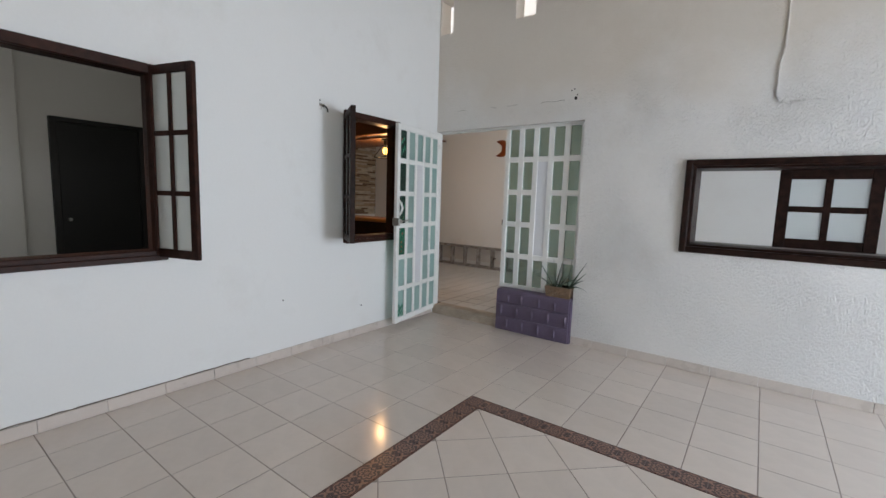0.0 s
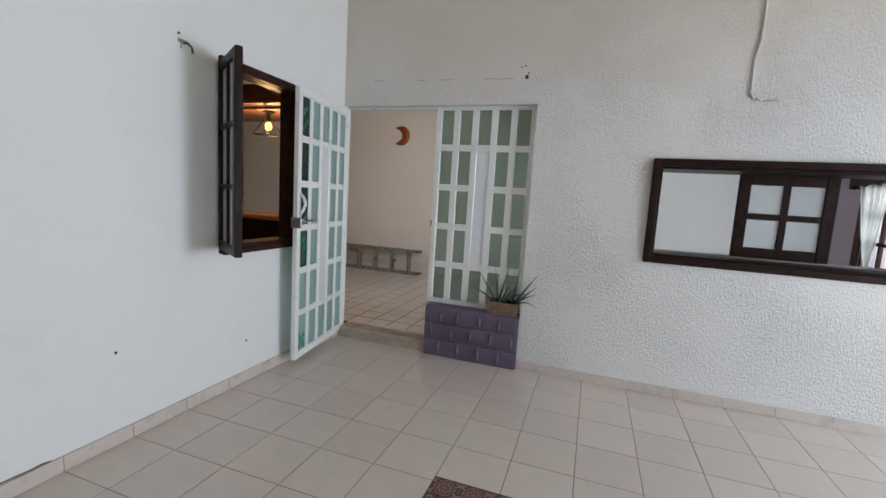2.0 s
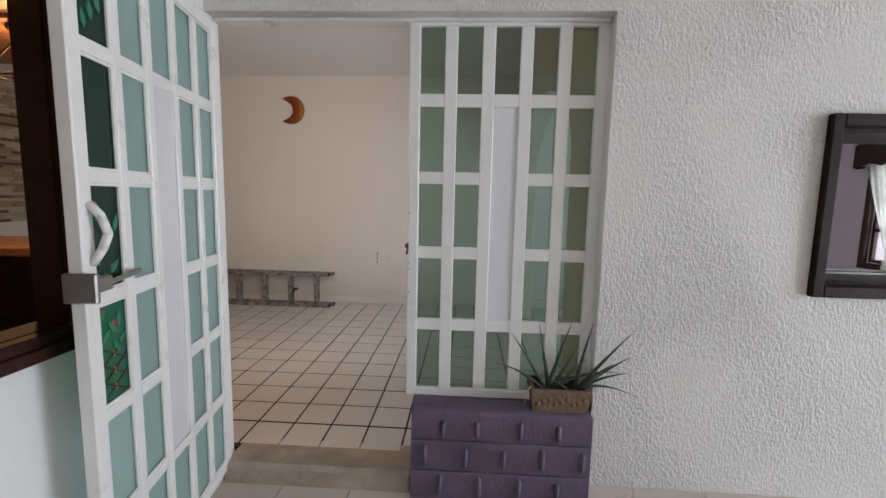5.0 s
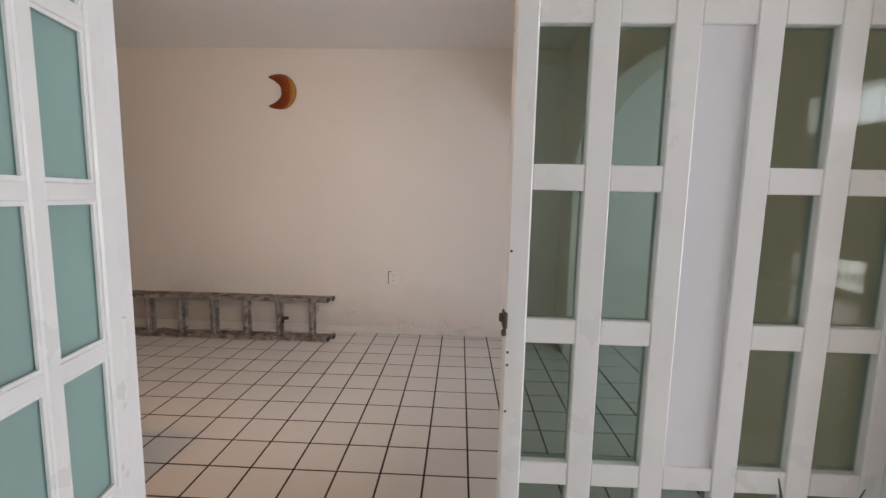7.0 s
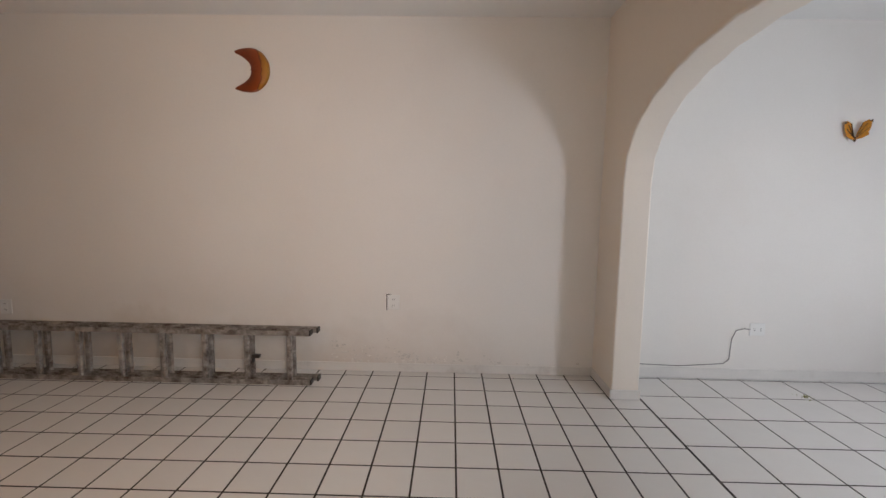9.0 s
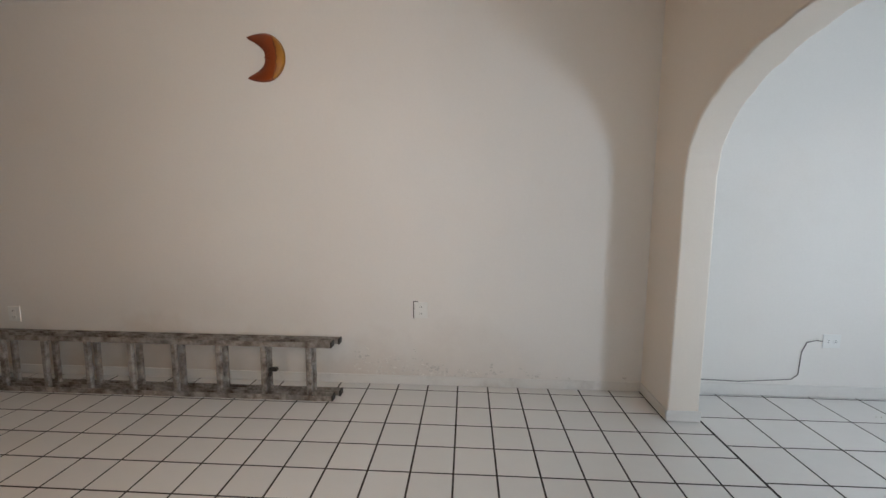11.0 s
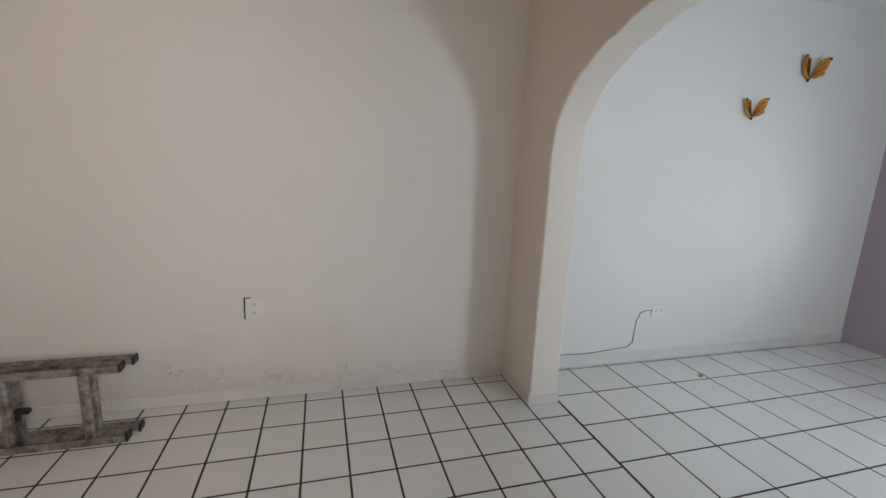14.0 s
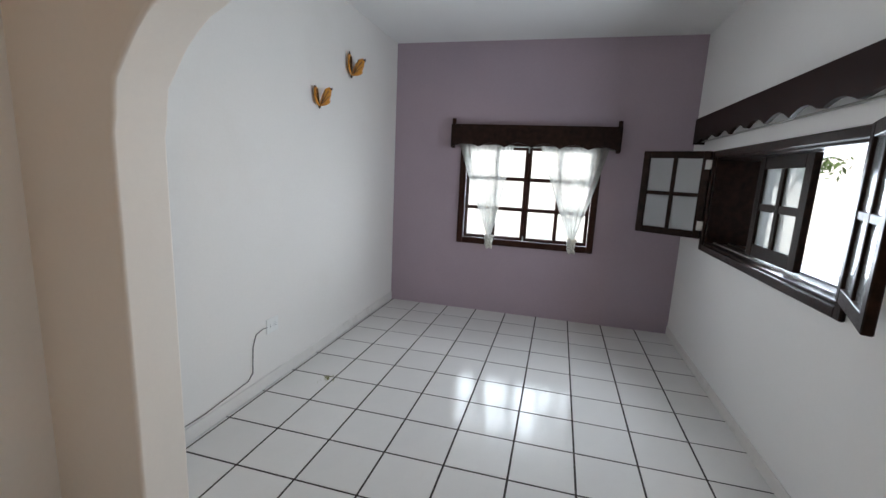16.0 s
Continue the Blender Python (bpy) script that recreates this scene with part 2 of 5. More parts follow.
M_WOOD = surface("dark_wood", (0.019, 0.008, 0.0055), 0.4, spread=0.75, scale=3, fine=40, bump=0.25, stretch=(7, 7, 7))
M_WOOD2 = surface("brown_wood", (0.034, 0.013, 0.009), 0.42, spread=0.65, scale=3, fine=40, bump=0.25, stretch=(6, 6, 6))
for _m in (M_WOOD, M_WOOD2):
    _m.node_tree.nodes["Principled BSDF"].inputs["Specular IOR Level"].default_value = 0.15
M_BAR = surface("bar_top_wood", (0.36, 0.17, 0.06), 0.35, spread=0.25, scale=4, bump=0.1, coat=0.2)
M_WHITE = surface("white_enamel", (0.82, 0.82, 0.80), 0.3, spread=0.02, scale=8, bump=0.06, coat=0.2, dirt=(0.5, 0.46, 0.4), dirt_amount=0.2, dirt_scale=6)
M_PANEL = surface("pale_panel", (0.76, 0.77, 0.80), 0.04, spread=0.02, scale=3, bump=0.0, rough_spread=0.015, coat=1.0)
M_PANEL.node_tree.nodes["Principled BSDF"].inputs["Coat Roughness"].default_value = 0.01
M_TILE_PORCH = surface("porch_tile", (0.69, 0.61, 0.55), 0.16, spread=0.05, scale=5, fine=25, bump=0.03, per_object=0.04, dirt=(0.40, 0.32, 0.27), dirt_amount=0.3, dirt_scale=3, coat=0.1)
M_GROUT_PORCH = surface("porch_grout", (0.30, 0.25, 0.22), 0.85, spread=0.2, scale=4, bump=0.2)
M_TILE = surface("room_tile", (0.74, 0.73, 0.71), 0.15, rough_spread=0.05, spread=0.03, scale=5, bump=0.02, per_object=0.03, dirt=(0.5, 0.46, 0.4), dirt_amount=0.15, dirt_scale=4)
M_GROUT = surface("dark_grout", (0.035, 0.028, 0.025), 0.85, spread=0.4, scale=3, bump=0.2)
M_BASE = surface("baseboard_tile", (0.60, 0.53, 0.48), 0.3, spread=0.05, scale=6, bump=0.03, dirt=(0.3, 0.25, 0.2), dirt_amount=0.3, dirt_scale=4)
M_CONCRETE = surface("worn_concrete", (0.43, 0.36, 0.29), 0.8, spread=0.25, scale=7, bump=0.7, distance=0.008)
M_METAL = surface("iron_dark", (0.06, 0.055, 0.05), 0.45, metal=0.7, spread=0.2, scale=8, bump=0.1)
M_STEEL = surface("worn_steel", (0.45, 0.44, 0.42), 0.35, metal=0.9, spread=0.2, scale=8, bump=0.1)
M_ALU = surface("weathered_aluminium", (0.38, 0.35, 0.32), 0.55, metal=0.25, spread=0.5, scale=14, fine=70, bump=0.35, dirt=(0.075, 0.045, 0.03), dirt_amount=0.95, dirt_scale=13, dirt_from=0.42)
M_GREEN_GLASS = glass("green_tinted_glass", (0.58, 0.68, 0.64), 0.03)
M_LEAF_GLASS = glass("sea_green_glass", (0.66, 0.83, 0.80), 0.05, alpha_mix=0.6)
M_OBSCURE = glass("obscured_glass", (0.86, 0.88, 0.86), 0.2, alpha_mix=0.55, bump=0.6)
M_SASH = glass("sash_obscured_glass", (0.9, 0.93, 0.93), 0.15, alpha_mix=0.36, bump=0.6)
M_CLEAR = glass("clear_glass", (0.95, 0.97, 0.96), 0.0)

# ---- builders ----


def block(bm, x0, x1, y0, y1, z0, z1, m=None):
    vs = [bm.verts.new((x, y, z)) for z in (z0, z1) for x, y in ((x0, y0), (x1, y0), (x1, y1), (x0, y1))]
    for f in ((3, 2, 1, 0), (4, 5, 6, 7), (0, 1, 5, 4), (1, 2, 6, 5), (2, 3, 7, 6), (3, 0, 4, 7)):
        bm.faces.new([vs[i] for i in f])
    if m:
        bmesh.ops.transform(bm, matrix=m, verts=vs)
    return vs


def soften(bm, width, segments=1):
    bmesh.ops.bevel(bm, geom=list(bm.edges), offset=width, segments=segments, affect="EDGES", profile=0.6)
    return bm


def boxes(*items, bevel=0.0):
    bm = bmesh.new()
    for it in items:
        block(bm, *it)
    return soften(bm, bevel) if bevel else bm


def rod(bm, a, b, r, sides=8):
    a, b = Vector(a), Vector(b)
    m = Matrix.Translation((a + b) / 2) @ (b - a).to_track_quat("Z", "Y").to_matrix().to_4x4()
    bmesh.ops.create_cone(bm, cap_ends=True, segments=sides, radius1=r, radius2=r, depth=(b - a).length, matrix=m)
    return bm


def polyline(bm, points, r, sides=8):
    for a, b in zip(points, points[1:]):
        rod(bm, a, b, r, sides)
    for p in points[1:-1]:
        bmesh.ops.create_uvsphere(bm, u_segments=sides, v_segments=6, radius=r * 1.02, matrix=Matrix.Translation(p))
    return bm


def finish(bm, name, mat, smooth=False):
    me = bpy.data.meshes.new(name)
    bmesh.ops.recalc_face_normals(bm, faces=list(bm.faces))
    bm.to_mesh(me)
    bm.free()
    me.materials.append(mat)
    if smooth:
        me.shade_smooth()
    return me


def part(name, bm, mat, parent, label="", smooth=False):
    ob = new(name, finish(bm, name, mat, smooth))
    ob.parent = parent
    return tagged(ob, label)


def solid(name, bm, mat, label="", category="", group="", kind="", smooth=False):
    return tagged(new(name, finish(bm, name, mat, smooth)), label, category, group, kind)


def thing(name, m, label, category, group="", kind=""):
    ob = new(name)
    ob.empty_display_size = 0.1
    ob.matrix_world = m if isinstance(m, Matrix) else pose(*m)
    return tagged(ob, label, category, group, kind)


def pierced(axis, u0, u1, v0, v1, z0, z1, holes=()):
    """A wall along axis 'x' or 'y' from u0 to u1, through v0..v1, with rectangular openings (u0, u1, z0, z1)."""
    bm = bmesh.new()
    cuts = sorted({u0, u1, *[c for h in holes for c in h[:2] if u0 < c < u1]})
    for a, b in zip(cuts, cuts[1:]):
        zs, at = sorted(h[2:] for h in holes if h[0] <= a and h[1] >= b), z0
        spans = []
        for lo, hi in zs:
            if lo > at:
                spans.append((at, lo))
            at = max(at, hi)
        if at < z1:
            spans.append((at, z1))
        for lo, hi in spans:
            block(bm, *((a, b, v0, v1) if axis == "x" else (v0, v1, a, b)), lo, hi)
    return bm


# ---- plan ----
WX = -1.92            # face of the porch's long wall
NY, NI = 5.09, 5.46   # outer and inner face of the house wall
FL = 0.10             # floor level indoors
BACK = 8.27           # back wall of the rooms
CEIL = 2.765
PX = 3.09             # face of the purple wall
AX0, AX1 = -0.21, -0.02   # arch wall
LEFT = -6.2
PORCH_H = 4.3
K_WIN = (3.72, 4.40, 0.98, 2.14)
R_WIN = (0.75, 2.14, 0.97, 2.13)
S_WIN = (0.75, 2.45, 1.05, 1.73)
P_WIN = (6.25, 7.50, 0.86, 1.80)

# ---- shell ----
_door, _holes = (-1.95, -0.17, -0.05, 2.17), [(-1.899, -1.73, 3.25, 3.62), (-0.95, -0.73, 3.23, 3.60)]
solid("wall_house_front", pierced("x", WX + 0.002, 5.2, NY, 5.27, -0.05, PORCH_H, [_door, S_WIN, *_holes]), M_STUCCO,
      "thickly trowelled white stucco house wall", "wall", kind="structure")
solid("wall_house_inside", pierced("x", AX1, 5.2, 5.27, NI, -0.05, PORCH_H, [_door, S_WIN, *_holes]), M_NOOK_WALL,
      "smooth white inner face of the house wall", "wall", kind="structure")
solid("wall_porch_long", pierced("y", -3.5, 5.20, WX - 0.12, WX, -0.05, PORCH_H, [K_WIN, R_WIN]), M_PORCH_WALL,
      "smooth white painted porch wall with two shuttered windows", "wall", kind="structure")
solid("wall_porch_south", boxes((WX - 0.12, 5.2, -3.7, -3.5, -0.05, PORCH_H)), M_PORCH_WALL, "plain white porch end wall", "wall", kind="structure")
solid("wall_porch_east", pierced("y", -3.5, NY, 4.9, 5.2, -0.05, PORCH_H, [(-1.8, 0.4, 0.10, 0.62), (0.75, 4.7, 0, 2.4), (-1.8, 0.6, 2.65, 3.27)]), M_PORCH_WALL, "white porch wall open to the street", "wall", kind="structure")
solid("ceiling_porch", boxes((LEFT, 5.2, -3.7, NI, PORCH_H, PORCH_H + 0.15)), M_PORCH_CEIL, "plain painted porch ceiling", "ceiling", kind="structure")
solid("wall_back", boxes((LEFT, PX + 0.3, BACK, BACK + 0.2, FL - 0.1, CEIL)), M_BACK_WALL, "pale cream living room back wall with damp patches low down", "wall", kind="structure")
solid("wall_purple", pierced("y", NI, BACK, PX, PX + 0.25, FL - 0.1, CEIL, [P_WIN]), M_PURPLE, "matt purple painted wall with a window", "wall", kind="structure")
solid("wall_west", boxes((LEFT - 0.2, LEFT, -3.5, BACK + 0.2, -0.05, CEIL)), M_WALL, "plain cream end wall of the living room", "wall", kind="structure")
solid("wall_between_rooms", boxes((LEFT, WX - 0.12, 3.2, 3.35, -0.05, CEIL)), M_WALL, "plain wall between kitchen and side room", "wall", kind="structure")
solid("wall_side_room", boxes((LEFT, WX - 0.12, -0.6, -0.45, -0.05, CEIL)), M_WALL, "plain end wall of the side room", "wall", kind="structure")
solid("ceiling_rooms", boxes((LEFT, WX - 0.05, -0.6, NI, CEIL, CEIL + 0.15), (LEFT, PX + 0.3, NI + 0.001, BACK + 0.2, CEIL, CEIL + 0.15), (WX - 0.05, AX1 + 0.05, 5.20, NI + 0.001, CEIL, CEIL + 0.15)), M_CEIL, "flat white painted ceiling", "ceiling", kind="structure")


# added wall: catches the sun so the high slots show white, not sky
solid("wall_rooftop", boxes((-4.5, 2.0, 6.3, 6.45, CEIL + 0.1502, 5.4)), M_PORCH_WALL, "added white wall that brightens the high slots", "wall", kind="structure")


def arch_wall():
    """Wall between living room and nook with one wide elliptical arch."""
    bm = bmesh.new()
    yc, a, b, spring = 6.735, 1.135, 0.60, 1.58
    n = 40
    curve = [(yc - a, FL)] + [(yc - a * abs(math.cos(math.pi * i / n)) ** 0.92 * (1 if i < n / 2 else -1), spring + b * math.sin(math.pi * i / n) ** 0.92) for i in range(n + 1)] + [(yc + a, FL)]
    outer = [(5.205, FL)] + [(5.205 if y < yc - a + 1e-4 else y if y < yc + a - 1e-4 else BACK, CEIL) for y, z in curve[1:-1]] + [(BACK, FL)]
    outer[1], outer[-2] = (5.205, CEIL), (BACK, CEIL)
    r = 0.013
    curve = [(y + 0.006 * math.sin(k * 1.7) * (0 < k < len(curve) - 1), z + 0.005 * math.sin(k * 2.3 + 1) * (0 < k < len(curve) - 1)) for k, (y, z) in enumerate(curve)]
    sides = []
    for x, s in ((AX0, 1), (AX1, -1)):
        rows = [[bm.verts.new((x, y, z)) for y, z in outer]]
        for deg in (0, 25, 50, 75, 90):
            a = radians(deg)
            rows.append([bm.verts.new((x + s * r * (1 - math.cos(a)), *grown(c, curve, k, r * (1 - math.sin(a))))) for k, c in enumerate(curve)])
        sides.append(rows)
    for k in range(len(curve) - 1):
        for rows in sides:
            o = rows[0]
            if (o[k].co - o[k + 1].co).length > 1e-5:
                bm.faces.new((o[k], o[k + 1], rows[1][k + 1], rows[1][k]))
            else:
                bm.faces.new((o[k], rows[1][k + 1], rows[1][k]))
            for p, q in zip(rows[1:], rows[2:]):
                bm.faces.new((p[k], p[k + 1], q[k + 1], q[k]))
        ra, rb = sides[0][-1], sides[1][-1]
        bm.faces.new((ra[k], ra[k + 1], rb[k + 1], rb[k]))
    block(bm, AX0 + 0.0005, AX1 - 0.03, 5.2045, 5.30, FL, CEIL)
    bmesh.ops.remove_doubles(bm, verts=list(bm.verts), dist=1e-5)
    return bm


def grown(c, curve, k, r):
    """The point of the arch line pushed outward by r, for its rounded arris."""
    p, q = curve[max(0, k - 1)], curve[min(len(curve) - 1, k + 1)]
    d = Vector((q[0] - p[0], q[1] - p[1]))
    d = d.normalized() if d.length else Vector((0, 1))
    return c[0] - d.y * r, (c[1] + d.x * r if 0 < k < len(curve) - 1 else c[1])


wall_arch = solid("wall_arch", arch_wall(), M_ARCH_WALL, "cream wall with one wide plastered arch", "wall", kind="structure")
for p in wall_arch.data.polygons:
    p.use_smooth = True
wall_arch.data.set_sharp_from_angle(angle=radians(50))
wall_arch.modifiers.new("even_faces", "WEIGHTED_NORMAL").keep_sharp = True

# ground and floors (the grout beds; tiles are laid at the end)
solid("ground", boxes((-60, 300, -300, 300, -0.4, -0.06)), surface("pale_ground", (0.55, 0.53, 0.50), 0.9, spread=0.15, scale=0.4, bump=0.3), "pale concrete street ground", "ground", kind="structure")
floor_porch = solid("floor_porch", boxes((WX - 0.12, 5.2, -3.7, 5.13, -0.06, -0.0015)), M_GROUT_PORCH, "glossy beige tiled porch floor with a patterned border", "floor", kind="structure")
floor_living = solid("floor_living", boxes((LEFT, AX1, NI - 0.24, BACK, 0.0, FL - 0.0012), (LEFT, WX - 0.12, -0.6, NI - 0.24, 0.0, FL - 0.006)), M_GROUT, "small white square floor tiles with dark joints", "floor", kind="structure")
floor_nook = solid("floor_nook", boxes((AX1, PX, NI, BACK, 0.0, FL - 0.0012)), M_GROUT, "large white floor tiles with dark joints", "floor", kind="structure")
solid("threshold", boxes((WX, -0.985, 5.075, 5.32, -0.05, FL - 0.0004), bevel=0.02), M_CONCRETE, "worn concrete door threshold", "threshold", kind="structure")

# ---- glazed joinery ----


def glazed(parent, x0, x1, z0, z1, cols, rows, stile, bar, depth, mat, pane_mat, panel=None, rail=None, pane_for=None, pane_shade=False):
    """Stiles, rails, glazing bars and panes as parts of parent, in its x-z plane. panel: (column, first row, last row) left as one tall pale panel."""
    rail = rail or stile
    h = depth / 2
    for a in (x0, x1 - stile):
        part("stile", boxes((a, a + stile, -h, h, z0, z1), bevel=0.004), mat, parent)
    for a in (z0, z1 - rail):
        part("rail", boxes((x0 + stile, x1 - stile, -h + 0.001, h - 0.001, a, a + rail), bevel=0.003), mat, parent)
    ix0, ix1, iz0, iz1 = x0 + stile, x1 - stile, z0 + rail, z1 - rail
    w, g = (ix1 - ix0 - bar * (cols - 1)) / cols, (iz1 - iz0 - bar * (rows - 1)) / rows
    for c in range(1, cols):
        a = ix0 + c * (w + bar) - bar
        part("glazing_bar", boxes((a, a + bar, -h + 0.003, h - 0.003, iz0, iz1), bevel=0.003), mat, parent)
    for c in range(cols):
        a = ix0 + c * (w + bar)
        for r in range(rows):
            b = iz0 + r * (g + bar)
            inside = panel and c == panel[0] and panel[1] <= r <= panel[2]
            if r < rows - 1 and not (inside and r < panel[2]):
                part("cross_bar", boxes((a, a + w, -h + 0.004, h - 0.004, b + g, b + g + bar), bevel=0.002), mat, parent)
            if not inside:
                pm = (pane_for or {}).get((c, r), pane_mat)
                p = part("pane", boxes((a - 0.003, a + w + 0.003, -0.002, 0.002, b - 0.003, b + g + 0.003)), pm, parent)
                p.visible_shadow = pane_shade
    if panel:
        a, b = ix0 + panel[0] * (w + bar), iz0 + panel[1] * (g + bar)
        part("panel", boxes((a, a + w, -h + 0.012, h - 0.012, b, iz0 + panel[2] * (g + bar) + g)), M_PANEL, parent, "plain pale grey panel")
    return w, g


def casing(parent, x0, x1, z0, z1, wide, y0, y1, mat, name="casing"):
    """Four frame boards round an opening, mitre-free: long rails between the posts."""
    for a in (x0, x1 - wide):
        part(name, boxes((a, a + wide, y0, y1, z0, z1), bevel=0.006), mat, parent)
    for a in (z0, z1 - wide):
        part(name, boxes((x0 + wide, x1 - wide, y0 + 0.002, y1 - 0.002, a, a + wide), bevel=0.005), mat, parent)


# white steel door leaf, swung out against the long wall
DOOR_DIR = math.degrees(math.atan2(4.245 - 5.135, -1.775 + 1.915))
M_DEEP_GREEN = glass("bottle_green_glass", (0.16, 0.30, 0.25), 0.05, alpha_mix=0.25)
M_BRIGHT_GREEN = glass("emerald_glass", (0.10, 0.45, 0.30), 0.05, alpha_mix=0.45)
M_LEAD = surface("leading", (0.05, 0.05, 0.045), 0.5, metal=0.5, bump=0)
M_STAIN_GREEN = surface("stained_green", (0.02, 0.20, 0.11), 0.3, bump=0)
M_STAIN_RED = surface("stained_red", (0.35, 0.04, 0.04), 0.4, bump=0)
M_STAIN_AMBER = surface("stained_amber", (0.45, 0.22, 0.05), 0.4, bump=0)
door = thing("glazed_door", pose(-1.915, 5.135, 0, 0, 0, DOOR_DIR), "open white steel door with sea-green glass panes", "door")
DW, DH = glazed(door, 0.0, 0.90, 0.06, 2.135, 5, 6, 0.05, 0.034, 0.04, M_WHITE, M_LEAF_GLASS, panel=(2, 1, 4), rail=0.05,
                pane_for={(4, 5): M_DEEP_GREEN, (4, 4): M_DEEP_GREEN, (4, 3): M_DEEP_GREEN, (4, 2): M_BRIGHT_GREEN}, pane_shade=True)
# slim beads that hold the panes
for c in range(5):
    for r in range(6):
        if c == 2 and 1 <= r <= 4:
            continue
        bx, bz = 0.05 + c * (DW + 0.034), 0.11 + r * (DH + 0.034)
        for side in (-0.012, 0.006):
            part("glazing_bead", boxes((bx, bx + 0.008, side, side + 0.006, bz, bz + DH), (bx + DW - 0.008, bx + DW, side, side + 0.006, bz, bz + DH),
                                       (bx + 0.008, bx + DW - 0.008, side, side + 0.006, bz, bz + 0.008), (bx + 0.008, bx + DW - 0.008, side, side + 0.006, bz + DH - 0.008, bz + DH)), M_WHITE, door)
PANE_X = 0.05 + 4 * (DW + 0.034)


def stained_leaf(u, z, turn, size):
    """One pointed leaf of coloured glass, in relief on the pane."""
    bm = bmesh.new()
    ring = [(0, -1), (0.32, -0.4), (0.36, 0.15), (0, 1), (-0.36, 0.15), (-0.32, -0.4)]
    m = pose(u, 0, z, 0, turn, 0)
    front, back = [[bm.verts.new(m @ Vector((a * size, y, b * size))) for a, b in ring] for y in (0.0055, -0.0055)]
    bm.faces.new(front)
    bm.faces.new(back[::-1])
    for i in range(6):
        bm.faces.new((front[i], front[(i + 1) % 6], back[(i + 1) % 6], back[i]))
    return bm


_rnd = random.Random(12)
for r, low, high, n in ((0, 0.02, 0.14, 9), (5, 0.06, 0.24, 6), (3, 0.03, 0.25, 7), (2, 0.16, 0.28, 6)):
    for k in range(n):
        zz = 0.11 + r * (DH + 0.034) + low + (high - low) * k / n
        part("stained_leaf", stained_leaf(PANE_X + 0.022 + (DW - 0.044) * ((k * 5 + r) % 7) / 6, zz, _rnd.uniform(-50, 50), 0.026), M_STAIN_GREEN, door, "dark green glass leaf")
for r, spots in ((3, ((0.3, 0.06), (0.7, 0.11), (0.45, 0.17), (0.75, 0.24))), (2, ((0.4, 0.23), (0.75, 0.27))), (5, ((0.65, 0.2),))):
    for u, dz in spots:
        bm = bmesh.new()
        bmesh.ops.create_icosphere(bm, subdivisions=1, radius=0.013, matrix=Matrix.Translation((PANE_X + DW * u, 0, 0.11 + r * (DH + 0.034) + dz)) @ Matrix.Diagonal((1, 0.5, 1.2, 1)))
        part("rose", bm, M_STAIN_RED, door, "small red flower on the glass")
z2 = 0.11 + 2 * (DH + 0.034)
for k in range(3):
    for s_ in (1, -1):
        u0, u1 = (PANE_X + 0.008, PANE_X + DW - 0.008) if s_ > 0 else (PANE_X + DW - 0.008, PANE_X + 0.008)
        part("lead_came", rod(bmesh.new(), (u0, 0.003, z2 + 0.01 + 0.05 * k), (u1, 0.003, z2 + 0.075 + 0.05 * k), 0.0035, 5), M_LEAD, door)
    part("amber_lozenge", stained_leaf(PANE_X + DW / 2, z2 + 0.042 + 0.05 * k, 0, 0.012), M_STAIN_AMBER, door)


def door_handle():
    bm = bmesh.new()
    pts = [(0.867, 0.022, 1.36), (0.870, 0.05, 1.33), (0.863, 0.062, 1.28), (0.870, 0.05, 1.24), (0.867, 0.022, 1.20)]
    return polyline(bm, pts, 0.011)


part("pull_handle", door_handle(), M_WHITE, door, "curved white pull handle", smooth=True)
lock = part("lock", boxes((0.835, 0.903, 0.018, 0.05, 1.125, 1.165), (0.895, 0.912, -0.03, 0.055, 1.10, 1.18), bevel=0.004), M_STEEL, door, "worn steel sliding lock")
part("lock_bolt", rod(bmesh.new(), (0.70, 0.042, 1.155), (0.86, 0.042, 1.142), 0.008), M_STEEL, lock, "steel bolt")
for z in (0.35, 1.1, 1.9):
    part("hinge", rod(bmesh.new(), (-0.004, 0.012, z - 0.05), (-0.004, 0.012, z + 0.05), 0.011), M_WHITE, door)

# fixed side light beside the doorway
grille = thing("side_light", pose(-1.035, 5.185, 0), "fixed white steel side light with green-tinted panes", "window")
glazed(grille, 0.0, 0.865, 0.472, 2.155, 5, 5, 0.0485, 0.0555, 0.045, M_WHITE, M_GREEN_GLASS, panel=(2, 1, 3), rail=0.015)
part("sill_rail", boxes((0.0, 0.865, -0.02, 0.02, 0.448, 0.4715), bevel=0.003), M_WHITE, grille)
part("catch", boxes((-0.004, 0.006, -0.026, 0.012, 1.145, 1.185), (-0.012, 0.0, -0.018, 0.0, 1.16, 1.178), (-0.007, 0.004, -0.027, -0.015, 1.13, 1.145), bevel=0.003), surface("torn_metal", (0.10, 0.08, 0.07), 0.6, metal=0.5), grille, "bent broken lock plate")
for z in (0.95, 1.06, 1.09, 1.32):
    part("chip", boxes((0.006, 0.011, -0.0235, -0.0222, z, z + 0.005)), M_METAL, grille)

frame_ = thing("door_frame", pose(0, 0, 0), "white steel door frame set in the wall", "door frame")
part("head", boxes((-1.915, -0.175, 5.15, 5.23, 2.1555, 2.1695), bevel=0.003), M_WHITE, frame_)
part("jamb", boxes((-0.172, -0.1705, 5.15, 5.23, 0.47, 2.136)), M_WHITE, frame_)

